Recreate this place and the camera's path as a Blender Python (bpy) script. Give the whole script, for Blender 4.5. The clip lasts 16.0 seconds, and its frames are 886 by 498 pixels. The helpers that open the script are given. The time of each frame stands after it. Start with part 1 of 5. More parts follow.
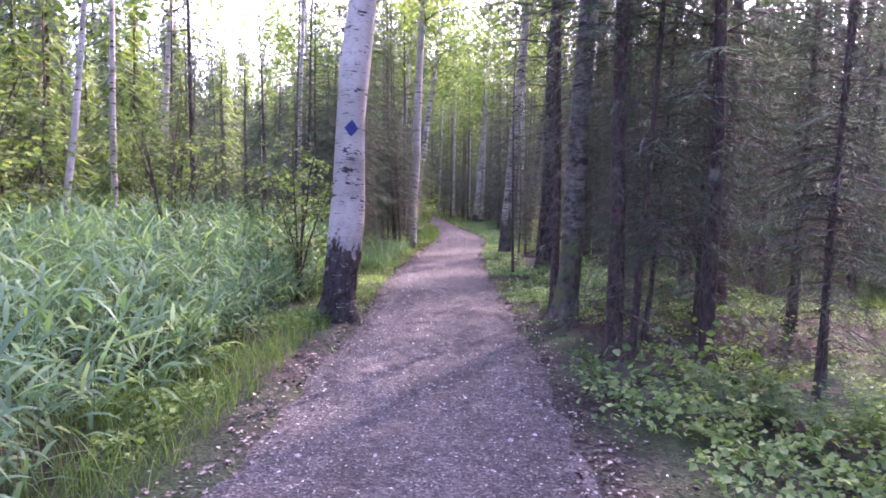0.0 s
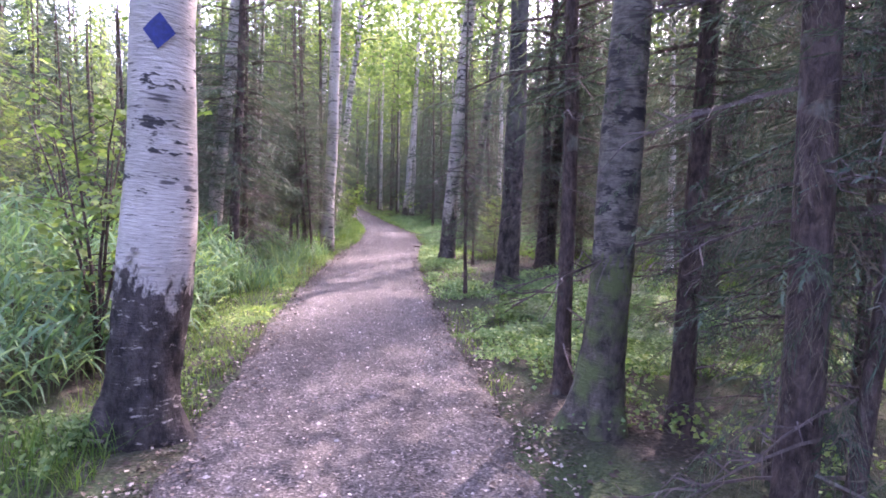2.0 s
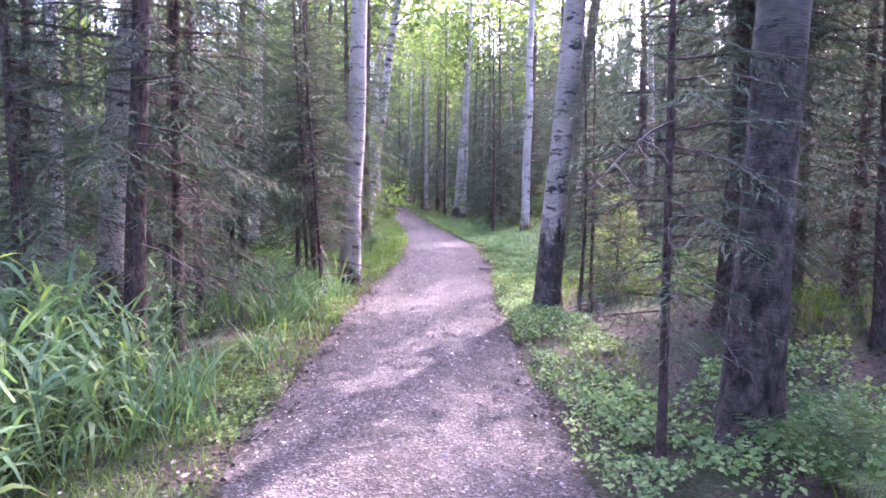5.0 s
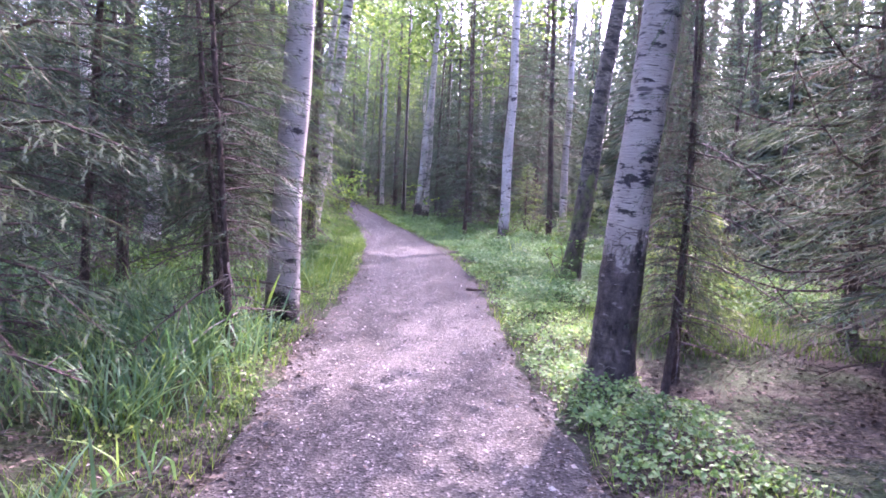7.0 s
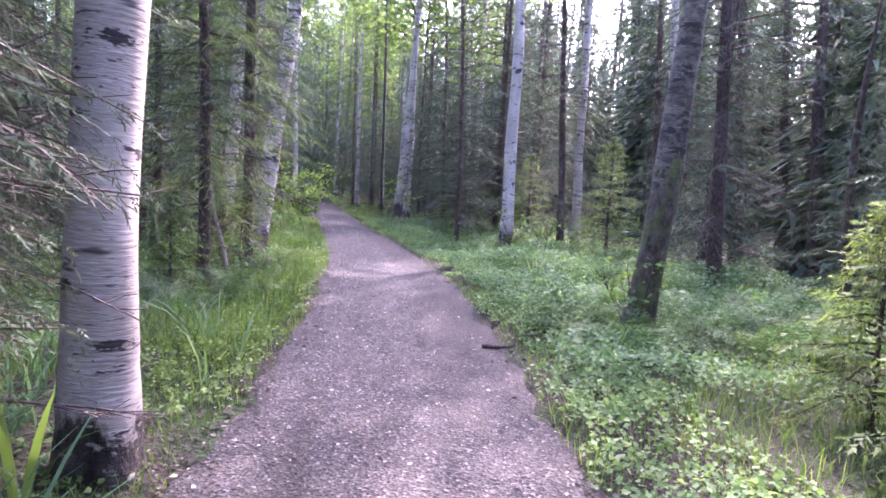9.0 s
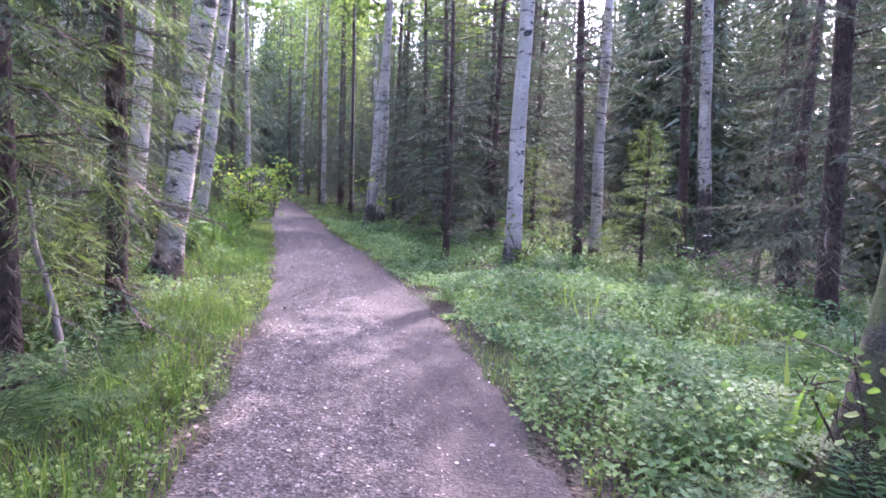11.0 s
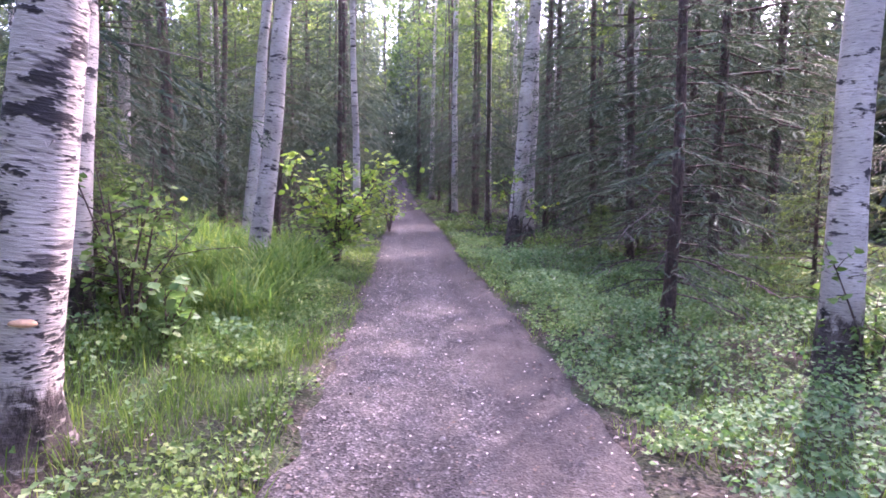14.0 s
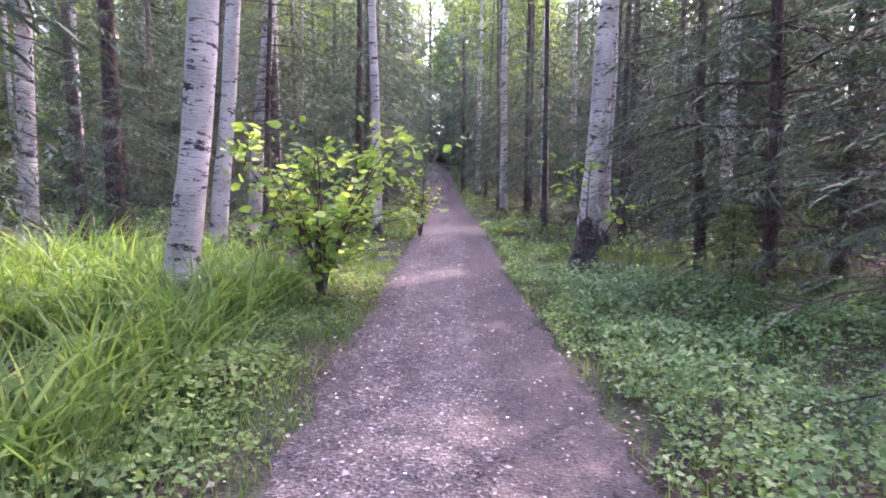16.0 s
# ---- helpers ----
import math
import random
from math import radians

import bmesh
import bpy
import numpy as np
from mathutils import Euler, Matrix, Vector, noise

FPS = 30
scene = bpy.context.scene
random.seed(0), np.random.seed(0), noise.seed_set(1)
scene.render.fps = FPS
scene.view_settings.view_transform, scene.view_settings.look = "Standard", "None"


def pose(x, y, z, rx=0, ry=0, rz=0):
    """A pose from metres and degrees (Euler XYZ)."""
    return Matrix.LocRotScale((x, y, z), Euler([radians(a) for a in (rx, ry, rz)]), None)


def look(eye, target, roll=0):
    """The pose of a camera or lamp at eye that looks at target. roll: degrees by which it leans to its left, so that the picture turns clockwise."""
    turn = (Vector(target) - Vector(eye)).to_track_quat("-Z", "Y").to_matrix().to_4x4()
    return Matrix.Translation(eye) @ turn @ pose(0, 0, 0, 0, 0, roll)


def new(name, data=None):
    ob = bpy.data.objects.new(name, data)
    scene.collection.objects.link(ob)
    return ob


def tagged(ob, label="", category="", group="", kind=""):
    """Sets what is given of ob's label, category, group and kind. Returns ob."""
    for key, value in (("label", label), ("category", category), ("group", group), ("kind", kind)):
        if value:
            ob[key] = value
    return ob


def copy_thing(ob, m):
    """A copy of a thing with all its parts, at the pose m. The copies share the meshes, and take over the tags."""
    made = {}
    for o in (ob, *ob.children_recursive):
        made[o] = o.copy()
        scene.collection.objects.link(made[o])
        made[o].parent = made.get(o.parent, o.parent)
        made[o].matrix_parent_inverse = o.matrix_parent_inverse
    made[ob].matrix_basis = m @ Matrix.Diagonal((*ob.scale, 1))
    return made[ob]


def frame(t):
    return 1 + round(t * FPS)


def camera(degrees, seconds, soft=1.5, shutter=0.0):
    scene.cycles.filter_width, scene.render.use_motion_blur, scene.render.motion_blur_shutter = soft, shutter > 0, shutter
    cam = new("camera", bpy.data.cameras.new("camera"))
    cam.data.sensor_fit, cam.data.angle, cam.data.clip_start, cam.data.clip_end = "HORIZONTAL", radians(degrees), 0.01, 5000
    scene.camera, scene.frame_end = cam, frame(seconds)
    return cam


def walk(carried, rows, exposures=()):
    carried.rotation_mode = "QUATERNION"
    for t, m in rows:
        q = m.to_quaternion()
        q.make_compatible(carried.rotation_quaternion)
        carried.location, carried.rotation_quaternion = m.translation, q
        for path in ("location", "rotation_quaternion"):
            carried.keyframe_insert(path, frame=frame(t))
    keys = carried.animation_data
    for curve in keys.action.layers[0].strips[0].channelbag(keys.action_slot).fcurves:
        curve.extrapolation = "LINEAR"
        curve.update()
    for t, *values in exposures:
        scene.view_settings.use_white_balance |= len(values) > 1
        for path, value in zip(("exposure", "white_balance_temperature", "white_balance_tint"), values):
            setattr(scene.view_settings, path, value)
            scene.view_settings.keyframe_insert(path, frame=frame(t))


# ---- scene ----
cam = camera(71.8, 16.0, soft=1.75)
METRES, EYE, TILT, LEAN, TURN = 28.07, 1.56, 0.0, 0.0, 0.0
ROWS = [
    (0.0, 0.0, 0.0, 0.0, 0.11, -4.64, -1.34),
    (0.5, -0.0008, 0.0334, 0.0, -1.88, -4.79, -1.41),
    (1.0, 0.0, 0.0693, -0.0, -3.4, -4.84, -1.51),
    (1.5, -0.0, 0.1035, -0.0001, -4.88, -5.09, -1.69),
    (2.0, 0.0019, 0.1379, -0.0008, -6.66, -5.22, -1.76),
    (2.5, 0.002, 0.1723, -0.0007, -6.54, -5.24, -1.74),
    (3.0, 0.0024, 0.2053, 0.0002, -6.89, -5.36, -1.71),
    (3.5, 0.0026, 0.2387, 0.0022, -3.95, -5.5, -1.32),
    (4.0, 0.0038, 0.2718, 0.0027, -2.72, -5.52, -0.95),
    (6.5, -0.0081, 0.4261, -0.0039, -4.1, -6.05, -2.98),
    (7.0, -0.0074, 0.4548, -0.0038, -7.21, -5.88, -3.22),
    (7.5, -0.007, 0.4884, -0.0059, -9.25, -5.91, -3.34),
    (8.0, -0.0039, 0.5202, -0.0072, -10.02, -5.71, -3.36),
    (8.5, -0.0019, 0.5497, -0.0092, -9.58, -6.01, -3.35),
    (9.0, 0.0018, 0.5783, -0.0066, -9.2, -5.92, -2.97),
    (11.5, 0.0118, 0.7248, -0.005, -12.11, -6.29, -2.55),
    (12.0, 0.0124, 0.7588, -0.0073, -10.23, -6.41, -2.18),
    (12.5, 0.016, 0.7897, -0.0089, -6.8, -6.49, -1.59),
    (13.0, 0.0171, 0.8189, -0.0099, -2.3, -6.37, -1.15),
    (13.5, 0.0193, 0.8472, -0.0071, -0.87, -6.47, -0.74),
    (14.0, 0.0218, 0.8763, -0.0055, 0.81, -6.48, -0.67),
    (14.5, 0.0216, 0.9063, -0.0058, 2.7, -6.58, -0.52),
    (15.0, 0.023, 0.9366, -0.0059, 4.56, -6.74, -0.38),
    (15.5, 0.0228, 0.9674, -0.0072, 5.49, -6.71, -0.27),
    (16.0, 0.0236, 0.9971, -0.0086, 5.43, -6.99, -0.3),
]
EXPOSURES = [(0.0, 3.95, 6400, 54), (1.5, 4.12, 6500, 50), (3.0, 4.57, 6350, 45), (4.0, 4.58, 6200, 48), (7.0, 4.48, 5950, 53), (8.0, 4.4, 5950, 51), (9.0, 4.35, 6000, 47), (12.5, 4.4, 6050, 45), (13.5, 4.38, 6000, 51), (14.0, 4.47, 6250, 53), (14.5, 4.6, 5950, 56), (15.0, 4.64, 6300, 54), (16.0, 4.72, 6500, 50)]
walk(cam, [(t, pose(0, 0, EYE, TILT, LEAN, TURN) @ pose(METRES * x, METRES * y, METRES * z, 90 + pitch, roll, yaw)) for t, x, y, z, yaw, pitch, roll in ROWS], EXPOSURES)

# ---- sky and sun: ahead and to the right of the walk, filtered by the crowns ----
SUN_TO = Vector((0.42, 0.66, 0.80)).normalized()
world = bpy.data.worlds.new("sky")
scene.world = world
world.use_nodes = True
wn = world.node_tree
sky = wn.nodes.new("ShaderNodeTexSky")
sky.sky_type = "NISHITA"
sky.sun_disc = False
sky.sun_elevation = math.asin(SUN_TO.z)
sky.sun_rotation = math.atan2(SUN_TO.x, SUN_TO.y)
sky.air_density, sky.dust_density = 1.0, 2.5
wn.links.new(sky.outputs[0], wn.nodes["Background"].inputs[0])
wn.nodes["Background"].inputs[1].default_value = 0.15
sun_data = bpy.data.lights.new("sun", "SUN")
sun_data.energy, sun_data.angle, sun_data.color = 1.05, radians(0.6), (1.0, 0.94, 0.84)
sun = new("sun", sun_data)
sun.matrix_world = look((0, 0, 40), Vector((0, 0, 40)) - SUN_TO)


# ---- materials ----
class Mat:
    """A node material put together step by step."""

    def __init__(self, name, rough=0.8):
        self.m = bpy.data.materials.new(name)
        self.m.use_nodes = True
        self.t = self.m.node_tree
        self.b = self.t.nodes["Principled BSDF"]
        self.b.inputs["Roughness"].default_value = rough
        self.b.inputs["Specular IOR Level"].default_value = 0.35
        self.out = self.t.nodes["Material Output"]
        self.co = self.node("ShaderNodeTexCoord").outputs["Object"]

    def node(self, kind, **props):
        n = self.t.nodes.new(kind)
        for k, v in props.items():
            setattr(n, k, v)
        return n

    def set(self, socket, value):
        if isinstance(value, bpy.types.NodeSocket):
            self.t.links.new(value, socket)
        else:
            socket.default_value = value

    def mapped(self, scale):
        n = self.node("ShaderNodeMapping")
        self.set(n.inputs[0], self.co)
        n.inputs["Scale"].default_value = scale
        return n.outputs[0]

    def noise(self, scale, detail=3, vec=None, rough=0.55):
        n = self.node("ShaderNodeTexNoise")
        self.set(n.inputs["Vector"], vec or self.co)
        n.inputs["Scale"].default_value, n.inputs["Detail"].default_value, n.inputs["Roughness"].default_value = scale, detail, rough
        return n.outputs["Fac"]

    def cells(self, scale, vec=None, out="Color"):
        n = self.node("ShaderNodeTexVoronoi")
        self.set(n.inputs["Vector"], vec or self.co)
        n.inputs["Scale"].default_value = scale
        return n.outputs[out]

    def ramp(self, fac, stops):
        n = self.node("ShaderNodeValToRGB")
        self.set(n.inputs[0], fac)
        e = n.color_ramp.elements
        while len(e) < len(stops):
            e.new(0.5)
        for i, (p, c) in enumerate(stops):
            e[i].position = p
            e[i].color = (*c, 1) if isinstance(c, tuple) else (c, c, c, 1)
        return n.outputs[0]

    def mix(self, fac, a, b, how="MIX"):
        n = self.node("ShaderNodeMix", data_type="RGBA", blend_type=how)
        for i, v in ((0, fac), (6, a), (7, b)):
            self.set(n.inputs[i], (*v, 1) if isinstance(v, tuple) else v)
        return n.outputs[2]

    def bump(self, height, strength, dist=0.02, before=None):
        n = self.node("ShaderNodeBump")
        n.inputs["Strength"].default_value, n.inputs["Distance"].default_value = strength, dist
        self.set(n.inputs["Height"], height)
        if before:
            self.set(n.inputs["Normal"], before)
        self.set(self.b.inputs["Normal"], n.outputs[0])
        return n.outputs[0]

    def colour(self, c):
        self.set(self.b.inputs["Base Color"], (*c, 1) if isinstance(c, tuple) else c)
        return self


def leaf_material(name, dark, light, tip=None, through_light=0.45, rough=0.5, patch=0.6, shine=(1.4, 1.5, 0.8)):
    """Foliage: colour varies leaf by leaf, plant by plant and in patches; light shines through."""
    k = Mat(name, rough + 0.15)
    isl = k.node("ShaderNodeNewGeometry").outputs["Random Per Island"]
    c = k.ramp(isl, [(0.0, dark), (0.75, light), (1.0, tip or light)])
    big = k.ramp(k.noise(patch, 2), [(0.35, (0.72, 0.78, 0.8)), (0.65, (1.15, 1.1, 0.95))])
    c = k.mix(1.0, c, big, "MULTIPLY")
    per = k.ramp(k.node("ShaderNodeObjectInfo").outputs["Random"], [(0.0, (0.8, 0.86, 0.86)), (1.0, (1.15, 1.1, 1.0))])
    c = k.mix(1.0, c, per, "MULTIPLY")
    k.colour(c)
    k.b.inputs["Specular IOR Level"].default_value = 0.18
    tr = k.node("ShaderNodeBsdfTranslucent")
    k.set(tr.inputs[0], k.mix(1.0, c, shine, "MULTIPLY"))
    m = k.node("ShaderNodeMixShader")
    m.inputs[0].default_value = through_light
    k.set(m.inputs[1], k.b.outputs[0])
    k.set(m.inputs[2], tr.outputs[0])
    k.set(k.out.inputs[0], m.outputs[0])
    return k.m


def gravel_material(name):
    """Crushed stone; a strip of dark damp soil follows its lower edge (UV: across, along the path)."""
    k = Mat(name, 0.9)
    stones = k.ramp(k.cells(62), [(0.0, (0.017, 0.0145, 0.014)), (0.4, (0.047, 0.041, 0.0395)), (0.8, (0.089, 0.079, 0.0765)), (1.0, (0.225, 0.206, 0.198))])
    small = k.ramp(k.cells(150), [(0.0, (0.5, 0.48, 0.49)), (1.0, (1.5, 1.47, 1.5))])
    streaks = k.ramp(k.noise(1.3, 5, k.mapped((1.6, 0.35, 1))), [(0.3, (0.66, 0.62, 0.6)), (0.5, (0.97, 0.96, 0.95)), (0.72, (1.2, 1.2, 1.2))])
    worn = k.ramp(k.noise(7, 4), [(0.35, 0.78), (0.65, 1.18)])
    c = k.mix(1.0, k.mix(1.0, k.mix(1.0, stones, small, "MULTIPLY"), streaks, "MULTIPLY"), worn, "MULTIPLY")
    uv = k.node("ShaderNodeSeparateXYZ")
    k.set(uv.inputs[0], k.node("ShaderNodeUVMap").outputs[0])
    wob = k.node("ShaderNodeMath", operation="MULTIPLY_ADD")
    k.set(wob.inputs[0], k.noise(2.6, 6, None, 0.7))
    wob.inputs[1].default_value = 0.55
    k.set(wob.inputs[2], uv.outputs[0])
    side = k.ramp(wob.outputs[0], [(0.85, 0.0), (0.92, 1.0)])
    damp = k.mix(1.0, side, k.ramp(uv.outputs[1], [(0.46, 0.0), (0.56, 1.0)]), "MULTIPLY")
    soil = k.ramp(k.noise(42, 5), [(0.3, (0.02, 0.0155, 0.015)), (0.6, (0.052, 0.042, 0.041)), (0.8, (0.12, 0.105, 0.1))])
    k.colour(k.mix(k.mix(1.0, damp, (0.85, 0.85, 0.85), "MULTIPLY"), c, soil))
    n = k.bump(k.cells(62, out="Distance"), 0.9, 0.012)
    k.bump(k.noise(24, 5), 0.45, 0.02, n)
    return k.m


def soil_material():
    k = Mat("forest_floor", 0.95)
    litter = k.ramp(k.cells(38), [(0.0, (0.012, 0.009, 0.007)), (0.55, (0.034, 0.025, 0.02)), (1.0, (0.085, 0.065, 0.053))])
    moss = k.ramp(k.noise(55, 3), [(0.3, (0.012, 0.021, 0.008)), (0.7, (0.042, 0.062, 0.022))])
    where = k.ramp(k.noise(0.8, 5), [(0.42, 0.0), (0.58, 1.0)])
    k.colour(k.mix(where, litter, moss))
    n = k.bump(k.noise(30, 5), 0.8, 0.04)
    k.bump(k.cells(38, out="Distance"), 0.6, 0.02, n)
    return k.m


def birch_material(name, white, grey, marks, foot, foot_low, foot_high, moss=False):
    """Pale bark with dark dashes, rings and scars; its foot up to a ragged line is thick cracked bark."""
    k = Mat(name, 0.8)
    base = k.ramp(k.noise(2.6, 5), [(0.3, grey), (0.64, white)])
    dashes = k.ramp(k.noise(9, 3, k.mapped((1.2, 1.2, 9))), [(0.31 + 0.03 * marks, 1.0), (0.38 + 0.03 * marks, 0.0)])
    rings = k.ramp(k.noise(2.3, 3, k.mapped((0.75, 0.75, 3.4)), 0.8), [(0.33 + 0.04 * marks, 0.9), (0.375 + 0.04 * marks, 0.0)])
    scars = k.ramp(k.noise(2.9, 4, k.mapped((1.0, 1.0, 2.9)), 0.75), [(0.36 + 0.06 * marks, 1.0), (0.40 + 0.06 * marks, 0.0)])
    fine = k.ramp(k.noise(30, 3, k.mapped((0.6, 0.6, 6))), [(0.3, 0.75), (0.7, 1.12)])
    if white[0] < 0.3:
        fine = k.mix(1.0, fine, k.ramp(k.noise(11, 5, k.mapped((1.0, 1.0, 1.6)), 0.7), [(0.38, 0.3), (0.6, 1.3)]), "MULTIPLY")
    algae = k.ramp(k.noise(1.3, 4), [(0.48, 0.0), (0.75, 0.6)])
    c = k.mix(1.0, base, fine, "MULTIPLY")
    c = k.mix(algae, c, (0.20, 0.19, 0.165))
    c = k.mix(dashes, c, (0.07, 0.06, 0.06))
    c = k.mix(rings, c, (0.055, 0.047, 0.048))
    c = k.mix(scars, c, (0.03, 0.026, 0.028))
    ridges = k.noise(13, 5, k.mapped((1, 1, 0.6)), 0.7)
    thick = k.ramp(ridges, [(0.36, foot_low), (0.62, foot_high), (0.78, tuple(2.2 * v for v in foot_high))])
    flakes = k.ramp(k.noise(8, 4, k.mapped((0.8, 0.8, 2.4)), 0.7), [(0.6, 0.0), (0.64, 1.0)])
    thick = k.mix(flakes, thick, grey)
    if moss:
        thick = k.mix(k.ramp(k.noise(5, 5), [(0.45, 0.0), (0.6, 1.0)]), thick, (0.09, 0.115, 0.045))
    sep = k.node("ShaderNodeSeparateXYZ")
    k.set(sep.inputs[0], k.co)
    add = k.node("ShaderNodeMath", operation="MULTIPLY_ADD")
    k.set(add.inputs[0], k.noise(4.5, 5, k.mapped((1.6, 1.6, 0.8)), 0.7))
    add.inputs[1].default_value = 1.5 * (0.3 + 0.5 * foot)
    k.set(add.inputs[2], sep.outputs[2])
    edge = foot + 0.75 * (0.3 + 0.5 * foot)
    span = k.node("ShaderNodeMapRange")
    k.set(span.inputs["Value"], add.outputs[0])
    span.inputs["From Min"].default_value, span.inputs["From Max"].default_value = edge - 0.05, edge + 0.05
    k.colour(k.mix(span.outputs[0], thick, c))
    n = k.bump(k.noise(14, 4, k.mapped((0.6, 0.6, 5))), 0.6, 0.015)
    n = k.bump(k.mix(span.outputs[0], ridges, (0.45, 0.45, 0.45)), 0.9, 0.035, n)
    k.bump(scars, 0.5, 0.01, n)
    return k.m


def bark_material(name, deep, high, stretch=0.25, scale=26, moss=0.0):
    k = Mat(name, 0.92)
    ridges = k.noise(scale, 4, k.mapped((1, 1, stretch)), 0.65)
    c = k.ramp(ridges, [(0.32, deep), (0.68, high)])
    c = k.mix(1.0, c, k.ramp(k.noise(2.2, 3), [(0.3, (0.75, 0.72, 0.75)), (0.7, (1.2, 1.15, 1.15))]), "MULTIPLY")
    lichen = k.ramp(k.noise(4.5, 5), [(0.60 - 0.14 * moss, 0.0), (0.72 - 0.14 * moss, 1.0)])
    c = k.mix(lichen, c, (0.10, 0.12, 0.055) if moss else (0.17, 0.18, 0.15))
    k.colour(c)
    k.bump(ridges, 1.0, 0.03)
    return k.m


def plain_material(name, c, rough=0.6, vary=0.25, scale=40):
    k = Mat(name, rough)
    f = k.ramp(k.noise(scale, 3), [(0.3, 1 - vary), (0.7, 1 + vary)])
    k.colour(k.mix(1.0, c, f, "MULTIPLY"))
    return k.m


def speckled_material(name, a, b, c, rough=0.8):
    k = Mat(name, rough)
    k.colour(k.ramp(k.node("ShaderNodeNewGeometry").outputs["Random Per Island"], [(0.0, a), (0.6, b), (1.0, c)]))
    return k.m


M_GRAVEL, M_SOIL = gravel_material("crushed_gravel"), soil_material()
BARKS = {}


def birch_bark(kind, foot):
    """One bark for each kind of birch and height of its black foot."""
    key = (kind, round(foot, 1))
    if key not in BARKS:
        white, grey, marks = {"smooth": ((0.47, 0.42, 0.385), (0.25, 0.222, 0.2), 0.0), "scarred": ((0.53, 0.475, 0.43), (0.27, 0.24, 0.215), 0.45), "worn": ((0.4, 0.345, 0.30), (0.2, 0.172, 0.152), 0.7)}.get(kind, ((0.52, 0.465, 0.42), (0.26, 0.232, 0.21), 0.95) if kind == "rough" else ((0.055, 0.047, 0.042), (0.03, 0.025, 0.023), 1.0) if kind == "black" else ((0.16, 0.14, 0.12), (0.085, 0.073, 0.063), 1.0))
        low, high = ((0.02, 0.016, 0.014), (0.11, 0.09, 0.075)) if kind == "mossy" else ((0.009, 0.007, 0.007), (0.062, 0.049, 0.046)) if kind == "smooth" else ((0.012, 0.009, 0.009), (0.098, 0.078, 0.07))
        BARKS[key] = birch_material(kind + "_birch_bark", white, grey, marks, foot, low, high, kind == "mossy")
    return BARKS[key]


M_SPRUCEBARK = bark_material("spruce_bark", (0.024, 0.017, 0.015), (0.115, 0.083, 0.074), 0.4, 34)
M_DEADTWIG = bark_material("dead_twig", (0.05, 0.04, 0.038), (0.135, 0.108, 0.1), 0.5, 20)
M_NEEDLE = leaf_material("spruce_needles", (0.05, 0.074, 0.055), (0.092, 0.124, 0.092), (0.135, 0.172, 0.118), 0.22, 0.65, 0.6, (1.15, 1.2, 0.95))
M_NEEDLE_NEW = leaf_material("young_spruce_needles", (0.075, 0.12, 0.06), (0.145, 0.2, 0.095), (0.23, 0.285, 0.13), 0.38, 0.5)
M_DRYTWIG = leaf_material("dry_lichened_twigs", (0.105, 0.088, 0.08), (0.155, 0.132, 0.118), (0.16, 0.162, 0.122), 0.2, 0.7, 0.6, (1.1, 1.05, 1.0))
M_BIRCHLEAF = leaf_material("birch_leaves", (0.08, 0.135, 0.05), (0.15, 0.21, 0.085), (0.22, 0.27, 0.12), 0.45, 0.45)
M_SHRUBLEAF = leaf_material("shrub_leaves", (0.13, 0.225, 0.075), (0.24, 0.34, 0.1), (0.42, 0.48, 0.12), 0.5, 0.4)
M_REED = leaf_material("reed_leaves", (0.06, 0.13, 0.085), (0.115, 0.21, 0.135), (0.21, 0.31, 0.12), 0.4, 0.32)
M_GRASS = leaf_material("grass_blades", (0.05, 0.105, 0.03), (0.11, 0.19, 0.05), (0.2, 0.25, 0.09), 0.45, 0.45)
M_SEDGE = leaf_material("sedge_blades", (0.055, 0.125, 0.04), (0.12, 0.205, 0.065), (0.22, 0.28, 0.1), 0.45, 0.4)
M_HERB = leaf_material("herb_leaves", (0.07, 0.135, 0.055), (0.14, 0.22, 0.09), (0.25, 0.31, 0.15), 0.4, 0.45)
M_NETTLE = leaf_material("nettle_leaves", (0.075, 0.15, 0.075), (0.155, 0.255, 0.125), (0.26, 0.34, 0.2), 0.4, 0.42)
M_FERN = leaf_material("fern_leaflets", (0.05, 0.1, 0.05), (0.1, 0.165, 0.08), (0.16, 0.22, 0.11), 0.35, 0.45)
M_BLUEPAINT = plain_material("blue_paint", (0.012, 0.022, 0.12), 0.6, 0.3)
M_WHITEFLOWER = plain_material("white_petals", (0.75, 0.75, 0.7), 0.6, 0.1)
M_PALEBARK = plain_material("peeling_bark", (0.2, 0.17, 0.152), 0.85, 0.6, 16)
M_FUNGUS = plain_material("bracket_fungus", (0.55, 0.33, 0.2), 0.6, 0.25)
M_LITTER = speckled_material("fallen_leaves", (0.07, 0.045, 0.035), (0.17, 0.125, 0.105), (0.5, 0.45, 0.42))
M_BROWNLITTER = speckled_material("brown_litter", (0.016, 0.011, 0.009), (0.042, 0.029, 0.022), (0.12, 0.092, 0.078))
M_EDGELITTER = speckled_material("edge_litter", (0.025, 0.017, 0.014), (0.075, 0.055, 0.045), (0.3, 0.255, 0.225))
M_PEBBLE = speckled_material("pebbles", (0.05, 0.043, 0.042), (0.108, 0.095, 0.093), (0.36, 0.33, 0.32))
M_STALK = plain_material("green_stalk", (0.09, 0.13, 0.05), 0.6)
M_PALEWOOD = plain_material("bleached_wood", (0.26, 0.23, 0.215), 0.8)

